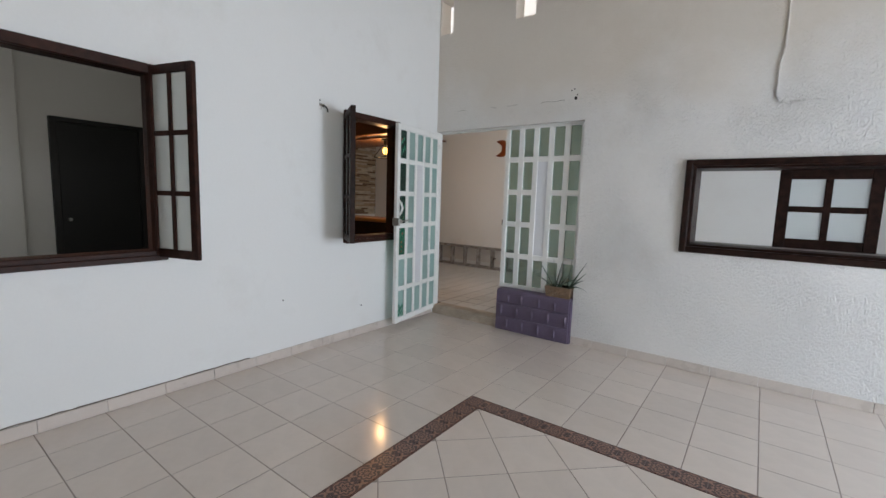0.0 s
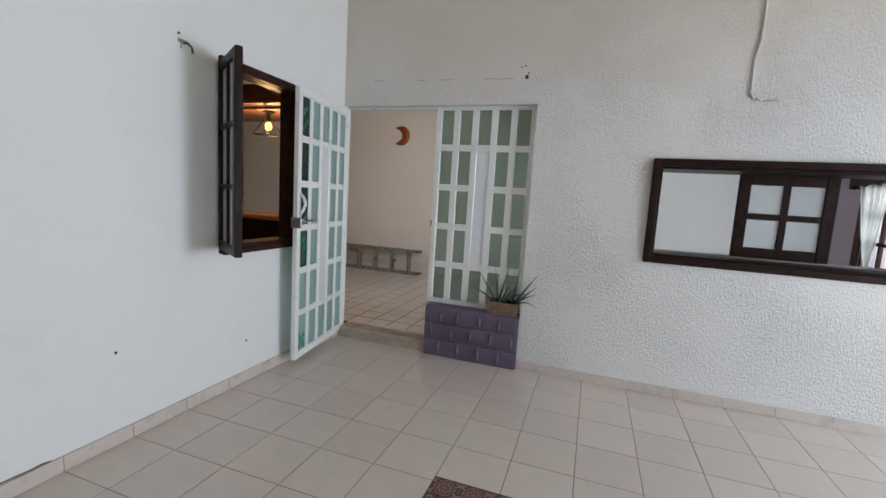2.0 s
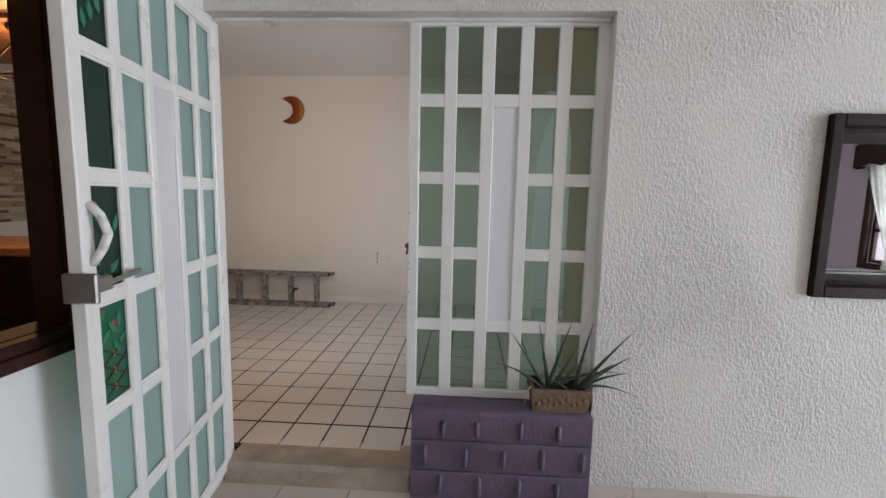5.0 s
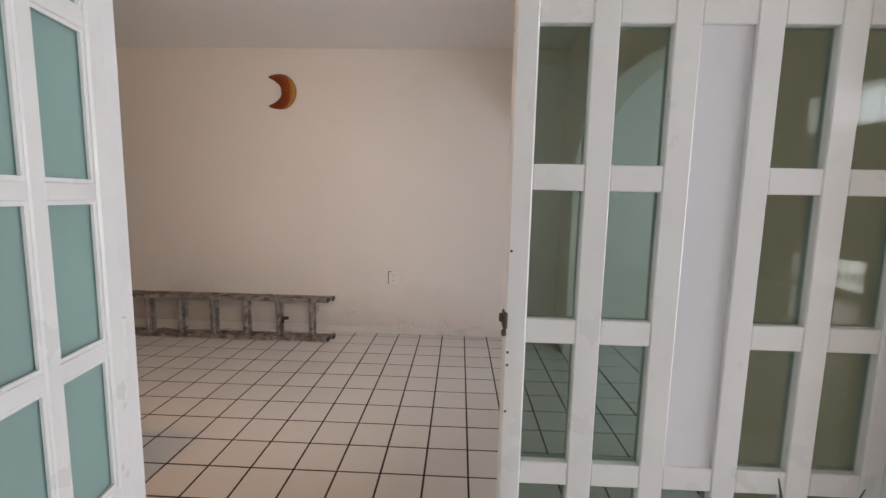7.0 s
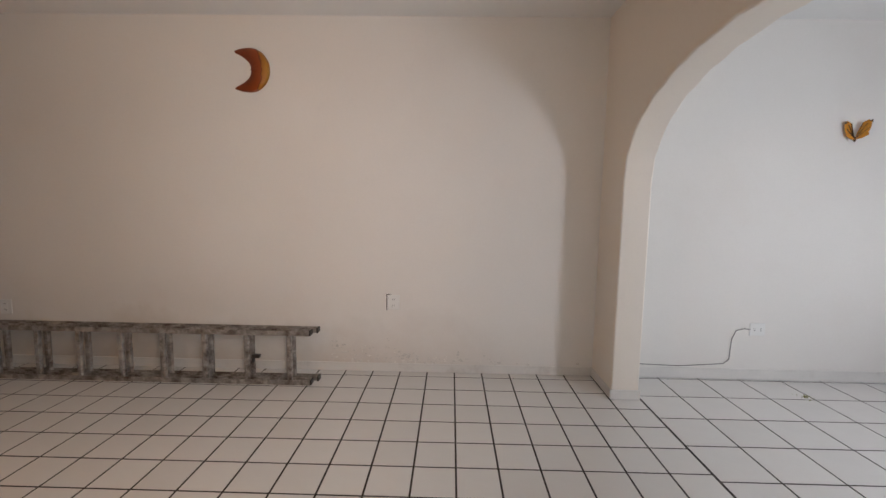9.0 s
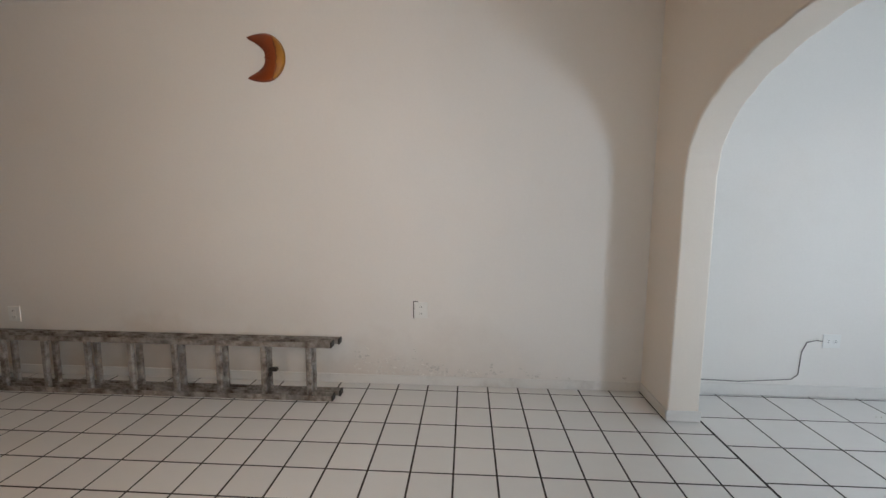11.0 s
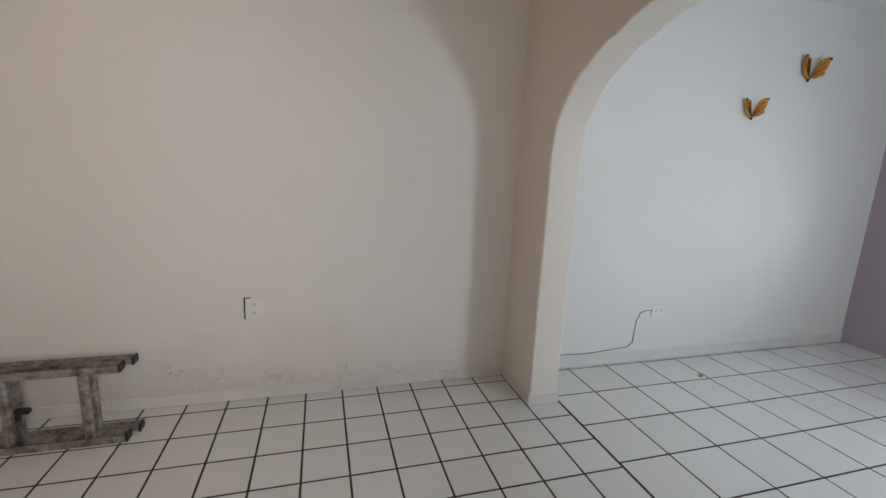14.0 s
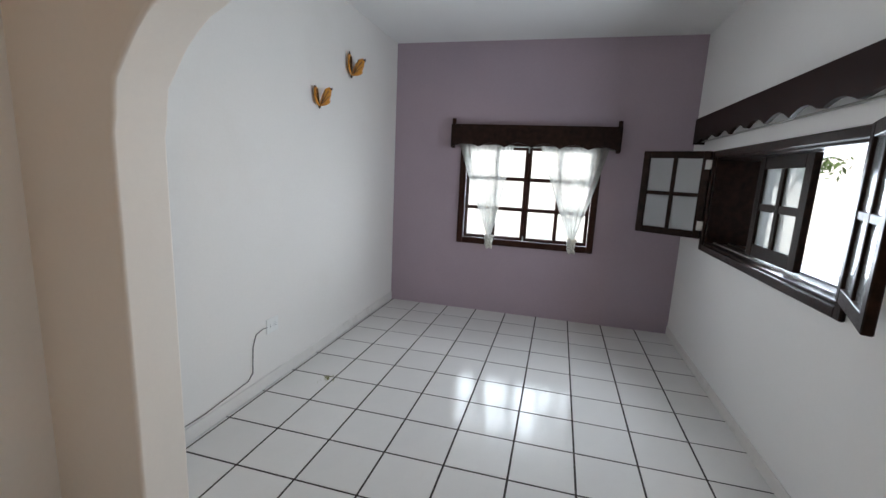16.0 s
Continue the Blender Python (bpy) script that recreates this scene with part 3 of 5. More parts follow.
# purple painted brick upstand under the side light
upstand = thing("brick_upstand", pose(-0.99, 5.03, 0), "low purple painted brick upstand", "brick wall")
part("core", boxes((0.012, 0.818, 0.02, 0.20, 0.0, 0.425)), M_BRICK, upstand)
for k, (z0, z1, first) in enumerate(((0.0, 0.148, 0.135), (0.150, 0.296, 0.06), (0.298, 0.447, 0.135))):
    cuts = [0.0] + [first + 0.178 * i for i in range(6) if first + 0.178 * i < 0.76] + [0.805]
    for a, b in zip(cuts, cuts[1:]):
        bm = bmesh.new()
        jut = random.uniform(-0.002, 0.002)
        block(bm, a, b - 0.0003, jut, 0.215 if k == 2 else 0.1, z0, z1)
        along = [e for e in bm.edges if abs(e.verts[0].co.x - e.verts[1].co.x) > 0.01 and e.verts[0].co.y < 0.05]
        high = [e for e in along if k == 2 and e.verts[0].co.z > 0.4]
        low = [e for e in along if e not in high]
        bmesh.ops.bevel(bm, geom=low, offset=0.011, segments=3, affect="EDGES", profile=0.5)
        high = [e for e in bm.edges if k == 2 and e.verts[0].co.z > 0.44 and e.verts[1].co.z > 0.44 and e.verts[0].co.y < 0.01 and e.verts[1].co.y < 0.01]
        if high:
            bmesh.ops.bevel(bm, geom=high, offset=0.03, segments=4, affect="EDGES", profile=0.5)
        part("brick", bm, M_BRICK, upstand, smooth=True).data.set_sharp_from_angle(angle=radians(40))
for z0, z1, first in ((0.035, 0.125, 0.135), (0.178, 0.272, 0.06), (0.318, 0.40, 0.135)):
    for i in range(5):
        a = first + 0.178 * i + random.uniform(-0.006, 0.006)
        if a < 0.78:
            bm = bmesh.new()
            block(bm, -0.011, 0.011, -0.017, 0.03, z0, z1 + random.uniform(-0.008, 0.008), pose(a, 0, 0, 0, random.uniform(-3, 3), 0))
            bmesh.ops.bevel(bm, geom=list(bm.edges), offset=0.008, segments=3, affect="EDGES")
            part("joint_ridge", bm, M_BRICK, upstand, smooth=True)

# pot with a spiky succulent on the upstand
M_POT = surface("carved_brown_clay", (0.20, 0.125, 0.075), 0.75, spread=0.35, scale=25, fine=80, bump=0.9, distance=0.01, dirt=(0.4, 0.36, 0.28), dirt_amount=0.5, dirt_scale=20)
M_SPIKE = surface("aloe_leaf", (0.05, 0.08, 0.052), 0.5, spread=0.35, scale=12, bump=0.1, per_object=0.15)
plant = thing("potted_aloe", pose(-0.452, 5.045, 0.4475), "spiky grey-green aloe in a carved brown clay trough", "plant")


def trough():
    bm = bmesh.new()
    lo, hi = 0.012, 0.0
    vs = []
    for z, s in ((0, lo), (0.105, hi), (0.105, 0.016), (0.03, 0.02)):
        vs.append([bm.verts.new(p) for p in ((s, s, z), (0.265 - s, s, z), (0.265 - s, 0.165 - s, z), (s, 0.165 - s, z))])
    for a, b in zip(vs, vs[1:]):
        for i in range(4):
            bm.faces.new((a[i], a[(i + 1) % 4], b[(i + 1) % 4], b[i]))
    bm.faces.new(vs[0][::-1])
    bm.faces.new(vs[-1])
    return bm


pot = part("pot", trough(), M_POT, plant, "carved brown clay trough")
for i in range(9):
    bm = bmesh.new()
    bmesh.ops.create_icosphere(bm, subdivisions=1, radius=0.014, matrix=Matrix.Translation((0.03 + 0.026 * i, 0.007, 0.05 + 0.014 * (i % 3 - 1))) @ Matrix.Diagonal((1, 0.5, 1.2, 1)))
    part("relief_boss", bm, M_POT, pot, smooth=True)
part("soil", boxes((0.017, 0.248, 0.017, 0.148, 0.03, 0.085)), surface("dark_soil", (0.03, 0.022, 0.016), 0.95, spread=0.4, scale=30, bump=1.0), plant)


def spike(base, lean, length, droop, width):
    """A tapering channelled leaf that arches over."""
    bm = bmesh.new()
    d = Vector((math.sin(radians(lean[0])), math.sin(radians(lean[1])), 1)).normalized()
    side = d.cross(Vector((0.3, 1, 0.1))).normalized()
    rings, n = [], 9
    for i in range(n + 1):
        t = i / n
        p = Vector(base) + d * length * t + Vector((d.x * 0.35, d.y * 0.35, -1)) * droop * t * t
        w = width * (1 - t ** 1.6) + 0.0012
        up = d.cross(side)
        rings.append([bm.verts.new(p + side * w), bm.verts.new(p + up * w * 0.45), bm.verts.new(p - side * w), bm.verts.new(p - up * w * 0.5)])
    for a, b in zip(rings, rings[1:]):
        for i in range(4):
            bm.faces.new((a[i], a[(i + 1) % 4], b[(i + 1) % 4], b[i]))
    bm.faces.new(rings[0][::-1])
    bm.faces.new(rings[-1])
    return bm


for lx, ly, ln, dr, bx in ((-62, -12, 0.25, 0.06, 0.07), (-30, -8, 0.28, 0.0, 0.08), (-8, 4, 0.27, 0.0, 0.09), (12, -5, 0.30, 0.01, 0.08), (20, -10, 0.2, 0.0, 0.1),
                           (65, -20, 0.30, 0.10, 0.09), (30, -12, 0.2, 0.02, 0.11), (8, -8, 0.30, 0.0, 0.20), (32, -15, 0.32, 0.0, 0.21), (48, -22, 0.26, 0.01, 0.21),
                           (60, -30, 0.24, 0.04, 0.20), (75, -35, 0.25, 0.14, 0.20), (-50, -30, 0.16, 0.03, 0.18), (25, -30, 0.22, 0.02, 0.22)):
    part("leaf", spike((bx, 0.075, 0.07), (lx * 1.15, ly), ln * 1.25, dr + 0.02, 0.0085), M_SPIKE, plant, smooth=True)
part("dry_leaf", spike((0.0, 0.03, 0.105), (-30, -10), 0.03, 0.11, 0.006), surface("dry_leaf", (0.6, 0.56, 0.5), 0.8), plant, "bleached hanging dry leaf")

# ---- sliding window between porch and nook ----
s_win = thing("sliding_window", pose(0, 0, 0), "dark wooden sliding window in a deep wood-lined opening", "window")
casing(s_win, 0.705, 2.495, 1.010, 1.770, 0.05, NY - 0.03, NY + 0.02, M_WOOD)
for it in ((0.752, 0.778, 5.112, NI - 0.002, 1.052, 1.728), (2.422, 2.448, 5.112, NI - 0.002, 1.052, 1.728), (0.778, 2.422, 5.112, NI - 0.002, 1.052, 1.078), (0.778, 2.422, 5.112, NI - 0.002, 1.702, 1.728)):
    part("lining", boxes(it, bevel=0.003), M_WOOD, s_win)
casing(s_win, 0.71, 2.49, 1.015, 1.765, 0.05, NI - 0.001, NI + 0.022, M_WOOD, "inner_casing")
part("track", boxes((0.78, 2.42, 5.30, 5.305, 1.079, 1.088), (0.78, 2.42, 5.40, 5.405, 1.079, 1.088)), M_STEEL, s_win, "aluminium sliding track")
sash = thing("sliding_sash", pose(1.33, 5.355, 0), "dark wooden four-pane sliding sash with obscured glass", "window sash")
glazed(sash, 0.0, 0.60, 1.089, 1.70, 2, 2, 0.075, 0.045, 0.035, M_WOOD, M_SASH)


def shutter(m, w, z0, z1, cols, rows, label, mat=M_WOOD, pane_mat=None, deep=0.032):
    t = thing("window_shutter", m, label, "shutter", "wooden window shutters")
    glazed(t, 0.0, w, z0, z1, cols, rows, 0.055, 0.03, deep, mat, pane_mat or M_OBSCURE, pane_shade=True)
    for z in (z0 + 0.1, z1 - 0.1):
        part("hinge", boxes((-0.012, 0.03, 0.016, 0.02, z - 0.035, z + 0.035)), M_STEEL, t, "pale steel hinge")
    return t


shutter(pose(2.47, 5.487, 0, 0, 0, math.degrees(math.atan2(0.42, 0.27))), 0.50, 1.10, 1.765, 2, 2, "open dark wooden four-pane inner shutter on steel hinges", pane_mat=M_SASH)
shutter(pose(0.72, 5.487, 0, 0, 0, math.degrees(math.atan2(0.18, -0.47))), 0.50, 1.10, 1.765, 2, 2, "open dark wooden four-pane inner shutter with a bolt", pane_mat=M_SASH)


def valance(m, w, z0, z1, deep, label, post=True, lobes=6):
    """Box pelmet with a scalloped lower edge, end boards and small posts. Local x runs along it, y towards the wall."""
    t = thing("window_valance", m, label, "valance", "scalloped wooden valances")
    bm = bmesh.new()
    n = 60
    rows = []
    for y in (0.0, 0.022):
        top = [bm.verts.new((w * i / n, y, z1)) for i in range(n + 1)]
        bot = []
        for i in range(n + 1):
            u = i / n
            bot.append(bm.verts.new((w * u, y, z0 + 0.045 * abs(math.sin(u * math.pi * lobes)) * (0.5 + 0.5 * math.sin(u * math.pi)))))
        rows.append((top, bot))
    (ta, ba), (tb, bb) = rows
    for i in range(n):
        bm.faces.new((ta[i], ta[i + 1], ba[i + 1], ba[i]))
        bm.faces.new((tb[i + 1], tb[i], bb[i], bb[i + 1]))
        bm.faces.new((ta[i + 1], ta[i], tb[i], tb[i + 1]))
        bm.faces.new((ba[i], ba[i + 1], bb[i + 1], bb[i]))
    for i in (0, n):
        bm.faces.new((ta[i], ba[i], bb[i], tb[i]))
    part("front_board", bm, M_WOOD, t)
    for a in (-0.02, w):
        part("end_board", boxes((a, a + 0.02, 0.0, deep - 0.002, z0 - 0.01, z1), bevel=0.003), M_WOOD, t)
    if post:
        for a in (-0.018, w - 0.018):
            part("post", boxes((a, a + 0.036, 0.023, 0.045, z0 - 0.02, z1 + 0.055), bevel=0.004), M_WOOD2, t)
    part("curtain_rod", rod(bmesh.new(), (0.0, 0.065, z0 + 0.012), (w, 0.065, z0 + 0.012), 0.006), M_STEEL, t, "thin steel curtain rod", smooth=True)
    return t


valance(pose(2.79, 5.545, 0, 0, 0, 180), 2.3, 1.845, 2.035, 0.085, "long dark wooden valance with a scalloped edge over the sliding window", post=False, lobes=9)
valance(pose(2.985, 7.625, 0, 0, 0, -90), 1.535, 1.775, 1.985, 0.104, "dark wooden valance with a scalloped edge and end posts")

# window in the purple wall
p_win = thing("casement_window", pose(PX, 7.555, 0, 0, 0, -90), "dark wooden twelve-pane window in the purple wall", "window")
casing(p_win, 0.0, 1.345, 0.808, 1.85, 0.06, -0.028, 0.02, M_WOOD2)
for k in range(2):
    leaf = part("casement", boxes((0.064 + k * 0.612, 0.669 + k * 0.612, 0.026, 0.028, 0.87, 0.8705)), M_WOOD2, p_win)
    glazed(leaf, 0.062 + k * 0.611, 0.672 + k * 0.611, 0.868, 1.79, 2, 3, 0.032, 0.036, 0.04, M_WOOD2, M_CLEAR)
    leaf.location.y = 0.04
for z in (0.885, 1.765):
    part("bolt", rod(bmesh.new(), (0.672, 0.012, z - 0.03), (0.672, 0.012, z + 0.03), 0.007), M_STEEL, p_win, "small steel bolt")


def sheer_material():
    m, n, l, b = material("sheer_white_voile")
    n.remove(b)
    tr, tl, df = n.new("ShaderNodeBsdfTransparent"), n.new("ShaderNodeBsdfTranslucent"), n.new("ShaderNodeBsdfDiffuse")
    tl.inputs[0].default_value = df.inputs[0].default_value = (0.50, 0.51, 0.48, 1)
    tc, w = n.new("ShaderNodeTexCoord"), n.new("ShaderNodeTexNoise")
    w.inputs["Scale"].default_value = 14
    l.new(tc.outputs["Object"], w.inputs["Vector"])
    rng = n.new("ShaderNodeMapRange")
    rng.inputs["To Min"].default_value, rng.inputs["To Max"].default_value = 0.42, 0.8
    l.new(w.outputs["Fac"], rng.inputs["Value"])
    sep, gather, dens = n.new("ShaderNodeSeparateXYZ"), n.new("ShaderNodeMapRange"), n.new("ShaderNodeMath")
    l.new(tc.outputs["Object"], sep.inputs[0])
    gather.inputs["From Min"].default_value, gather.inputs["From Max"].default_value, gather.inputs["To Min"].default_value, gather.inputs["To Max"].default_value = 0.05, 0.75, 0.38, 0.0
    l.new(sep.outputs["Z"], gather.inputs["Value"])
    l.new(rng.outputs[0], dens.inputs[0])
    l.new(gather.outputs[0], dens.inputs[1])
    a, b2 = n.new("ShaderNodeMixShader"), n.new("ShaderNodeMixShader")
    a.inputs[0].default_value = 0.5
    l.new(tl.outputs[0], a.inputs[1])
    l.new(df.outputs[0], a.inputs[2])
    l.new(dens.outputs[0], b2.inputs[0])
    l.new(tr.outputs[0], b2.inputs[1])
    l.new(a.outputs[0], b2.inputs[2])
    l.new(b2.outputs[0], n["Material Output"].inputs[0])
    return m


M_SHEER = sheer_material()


def curtain(y_left, y_right, y_knot, z_knot, seed):
    """Voile panel hung from the rod, gathered into a knot below. Built in world x-y-z round its hanging point."""
    t = thing("curtain", pose(3.035, y_knot, z_knot), "sheer white voile curtain knotted at the bottom", "curtain", "voile curtains")
    rnd = random.Random(seed)
    bm = bmesh.new()
    nu, nv = 56, 26
    grid = []
    ph = rnd.uniform(0, 6)
    for j in range(nv + 1):
        v = j / nv
        row = []
        z = 1.80 + (z_knot + 0.05 - 1.80) * v
        squeeze = (1 - v) ** 0.9 * 0.96 + 0.045
        for i in range(nu + 1):
            u = i / nu
            top = y_left + (y_right - y_left) * u
            y = y_knot + (top - y_knot) * squeeze + 0.006 * math.sin(u * 31 + ph + v * 2) * (1 - v)
            x = 0.024 * math.sin(u * 26 + ph) * (0.5 + 0.5 * v) * (1 - 0.5 * v) + 0.007 * math.sin(u * 61 + ph * 2 + v * 3) + 0.012 * v
            row.append(bm.verts.new((x, y - y_knot, z - z_knot)))
        grid.append(row)
    for a, b in zip(grid, grid[1:]):
        for i in range(nu):
            bm.faces.new((a[i], a[i + 1], b[i + 1], b[i]))
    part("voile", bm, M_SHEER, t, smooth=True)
    bm = bmesh.new()
    for k in range(16):
        an = k * 2.4
        m = Matrix.Translation((-0.012 + 0.016 * math.cos(an), 0.024 * math.sin(an), -0.055 + 0.0075 * k)) @ Euler((k, k * 2, k * 3)).to_matrix().to_4x4() @ Matrix.Diagonal((1, 1.5, 0.55, 1))
        bmesh.ops.create_icosphere(bm, subdivisions=2, radius=0.019 + 0.006 * ((k * 7) % 3) / 2, matrix=m)
    part("knot", bm, surface("bunched_voile", (0.72, 0.71, 0.65), 0.9, spread=0.15, scale=30, bump=0.6), t, "bunched knot of the curtain", smooth=True)
    return t


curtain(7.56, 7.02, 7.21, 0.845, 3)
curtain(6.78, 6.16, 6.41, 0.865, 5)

# ---- shuttered windows of the long porch wall ----
for (y0, y1, z0, z1), lab in ((K_WIN, "dark brown wooden kitchen window frame with a deep sill"), (R_WIN, "brown wooden window frame of the side room")):
    w = thing("window_frame", pose(WX, y0 - 0.035, 0, 0, 0, 90), lab, "window frame")
    casing(w, 0.0, y1 - y0 + 0.07, z0 - 0.035, z1 + 0.035, 0.06, -0.028, 0.02, M_WOOD2)
    for it in ((0.037, 0.06, 0.022, 0.118, z0 + 0.002, z1 - 0.002), (y1 - y0 + 0.01, y1 - y0 + 0.033, 0.022, 0.118, z0 + 0.002, z1 - 0.002),
               (0.06, y1 - y0 + 0.01, 0.022, 0.118, z0 + 0.002, z0 + 0.025), (0.06, y1 - y0 + 0.01, 0.022, 0.118, z1 - 0.025, z1 - 0.002)):
        part("lining", boxes(it, bevel=0.003), M_WOOD2, w)
    part("sill", boxes((0.0, y1 - y0 + 0.07, -0.045, -0.03, z0 - 0.04, z0 - 0.005), bevel=0.004), M_WOOD2, w)
shutter(pose(-1.925, 3.715, 0, 0, 0, -33), 0.46, 0.985, 2.135, 2, 3, "open dark wooden six-pane shutter of the kitchen window", M_WOOD, deep=0.042)
shutter(pose(-1.945, 2.12, 0, 0, 0, 15), 0.415, 0.955, 2.155, 2, 3, "open reddish wooden six-pane shutter of the side room", M_WOOD2)

# ---- wall ornaments and fittings ----


def crescent():
    """Clay half-moon with a face in profile on its inner edge, as one relief."""
    bm = bmesh.new()
    n, rings = 40, []
    for i in range(n + 1):
        a = radians(-122 + 244 * i / n)
        t = abs(i / n - 0.5) * 2
        ro = 0.142
        wid = 0.118 * (1 - t ** 4.5) + 0.016
        face = 0.010 * math.exp(-((i / n - 0.5) / 0.035) ** 2) + 0.004 * math.sin(i * 1.4) * (1 - t)
        co, si = math.cos(a), math.sin(a)
        depth = 0.032 * (1 - t ** 2) + 0.006
        row = []
        for s, d in ((0, 0.0), (0.12, 0.7), (0.5, 1.0), (0.88, 0.7), (1, 0.0)):
            r = ro - (wid + face) * s
            row.append(bm.verts.new((co * r * (0.95 if co > 0 else 1.4), -depth * d, si * r)))
        rings.append(row)
    for a, b in zip(rings, rings[1:]):
        for k in range(4):
            bm.faces.new((a[k], a[k + 1], b[k + 1], b[k]))
        bm.faces.new((a[4], a[0], b[0], b[4]))
    bm.faces.new(rings[0])
    bm.faces.new(rings[-1][::-1])
    return bm


def moon_material():
    """Red-brown face and ochre rim, parted by a wavering dark line."""
    m = surface("glazed_moon", (0.42, 0.15, 0.02), 0.38, spread=0.3, scale=12, bump=0.35, coat=0.15)
    n, l = m.node_tree.nodes, m.node_tree.links
    b, tc, sep = n["Principled BSDF"], n.new("ShaderNodeTexCoord"), n.new("ShaderNodeSeparateXYZ")
    l.new(tc.outputs["Object"], sep.inputs[0])
    sq, bend, ns, wave = n.new("ShaderNodeMath"), n.new("ShaderNodeMath"), n.new("ShaderNodeTexNoise"), n.new("ShaderNodeMath")
    sq.operation, bend.operation, wave.operation = "MULTIPLY", "MULTIPLY_ADD", "MULTIPLY_ADD"
    l.new(sep.outputs["Z"], sq.inputs[0])
    l.new(sep.outputs["Z"], sq.inputs[1])
    l.new(sq.outputs[0], bend.inputs[0])
    bend.inputs[1].default_value = 2.4
    l.new(sep.outputs["X"], bend.inputs[2])
    ns.inputs["Scale"].default_value = 26
    l.new(tc.outputs["Object"], ns.inputs["Vector"])
    l.new(ns.outputs["Fac"], wave.inputs[0])
    wave.inputs[1].default_value = 0.03
    l.new(bend.outputs[0], wave.inputs[2])
    r = n.new("ShaderNodeValToRGB")
    e = r.color_ramp.elements
    e[0].position, e[0].color = 0.03, (0.20, 0.035, 0.006, 1)
    e[1].position, e[1].color = 0.15, (0.44, 0.19, 0.012, 1)
    for at, c in ((0.098, (0.30, 0.055, 0.006, 1)), (0.103, (0.10, 0.02, 0.004, 1)), (0.109, (0.36, 0.13, 0.01, 1))):
        e.new(at).color = c
    l.new(wave.outputs[0], r.inputs[0])
    l.new(r.outputs[0], b.inputs["Base Color"])
    return m


moon = solid("moon_ornament", crescent(), moon_material(), "orange glazed clay crescent moon hung on the wall", "wall ornament", smooth=True)
moon.matrix_world = pose(-2.83, BACK - 0.002, 2.376)
moon.scale = (1.1, 0.8, 1.12)

M_WING = surface("amber_wing", (0.62, 0.25, 0.02), 0.4, spread=0.35, scale=35, fine=90, bump=0.4, coat=0.2)
M_WINGTIP = surface("dark_wing_edge", (0.04, 0.02, 0.01), 0.5)


def butterfly(x, z, turn, s):
    t = thing("butterfly_ornament", pose(x, BACK - 0.001, z, 0, turn, 0), "amber clay butterfly ornament on the wall", "wall ornament", "clay butterflies")
    t.scale = (s * 0.8, s * 0.85, s * 0.85)

    def wing(points, lift, yaw):
        bm = bmesh.new()
        m = pose(0, -0.012, 0, 0, 0, yaw)
        front = [bm.verts.new(m @ Vector((px, -0.004 - lift * math.hypot(px, pz), pz))) for px, pz in points]
        back = [bm.verts.new(m @ Vector((px, 0.004 - lift * math.hypot(px, pz), pz))) for px, pz in points]
        bm.faces.new(front)
        bm.faces.new(back[::-1])
        k = len(points)
        for i in range(k):
            bm.faces.new((front[i], front[(i + 1) % k], back[(i + 1) % k], back[i]))
        return bm

    up = [(0.004, -0.062), (0.05, -0.05), (0.085, -0.02), (0.102, 0.022), (0.108, 0.072), (0.088, 0.09), (0.055, 0.074), (0.03, 0.03), (0.012, -0.02)]
    low = [(0.004, -0.066), (0.05, -0.058), (0.088, -0.036), (0.094, -0.014), (0.06, -0.03)]
    for side, yaw in ((1, -38), (-1, 4)):
        f = lambda pts: [(px * side, pz) for px, pz in pts]
        w = part("wing", wing(f(up), 0.10, yaw if side > 0 else yaw), M_WING, t)
        part("wing_tip", wing(f([(0.086, 0.080), (0.113, 0.087), (0.112, 0.064), (0.102, 0.072)]), 0.15, yaw), M_WINGTIP, w, "dark wing tip")
        for dx, dz in ((0.028, 0.036), (0.056, 0.026), (0.072, -0.008)):
            part("wing_rib", wing(f([(0.012, -0.05), (dx + 0.02, dz + 0.035), (dx + 0.0225, dz + 0.0325), (0.0145, -0.051)]), 0.17, yaw), M_WINGTIP, w, "dark raised rib")
        part("lower_wing", wing(f(low), 0.16, yaw), M_WING, t)
    bm = bmesh.new()
    bmesh.ops.create_icosphere(bm, subdivisions=2, radius=0.011, matrix=Matrix.Translation((0, -0.016, -0.062)) @ Matrix.Diagonal((1, 1, 2.2, 1)))
    part("body", bm, M_WINGTIP, t, "dark slim body", smooth=True)


butterfly(1.585, 1.985, -4, 1.0)
butterfly(2.07, 2.30, 5, 1.16)


def outlet(m, label, dark=True):
    t = thing("wall_outlet", m, label, "outlet", "wall outlets")
    part("plate", boxes((-0.048, 0.048, -0.008, 0.0, -0.058, 0.058), bevel=0.003), M_WHITE, t)
    for z in (-0.024, 0.024):
        s = part("socket", boxes((-0.015, 0.015, -0.0105, -0.008, z - 0.015, z + 0.015), bevel=0.001), M_WHITE, t)
        part("slots", boxes((-0.008, -0.005, -0.0112, -0.0104, z - 0.006, z + 0.006), (0.005, 0.008, -0.0112, -0.0104, z - 0.006, z + 0.006)), M_METAL, s)
    if dark:
        part("gap", boxes((-0.055, -0.049, -0.003, 0.0, -0.062, 0.062), (-0.055, -0.02, -0.003, 0.0, 0.059, 0.064)), surface("hole_dark", (0.03, 0.025, 0.02), 0.9), t, "dark gap beside the loose plate")


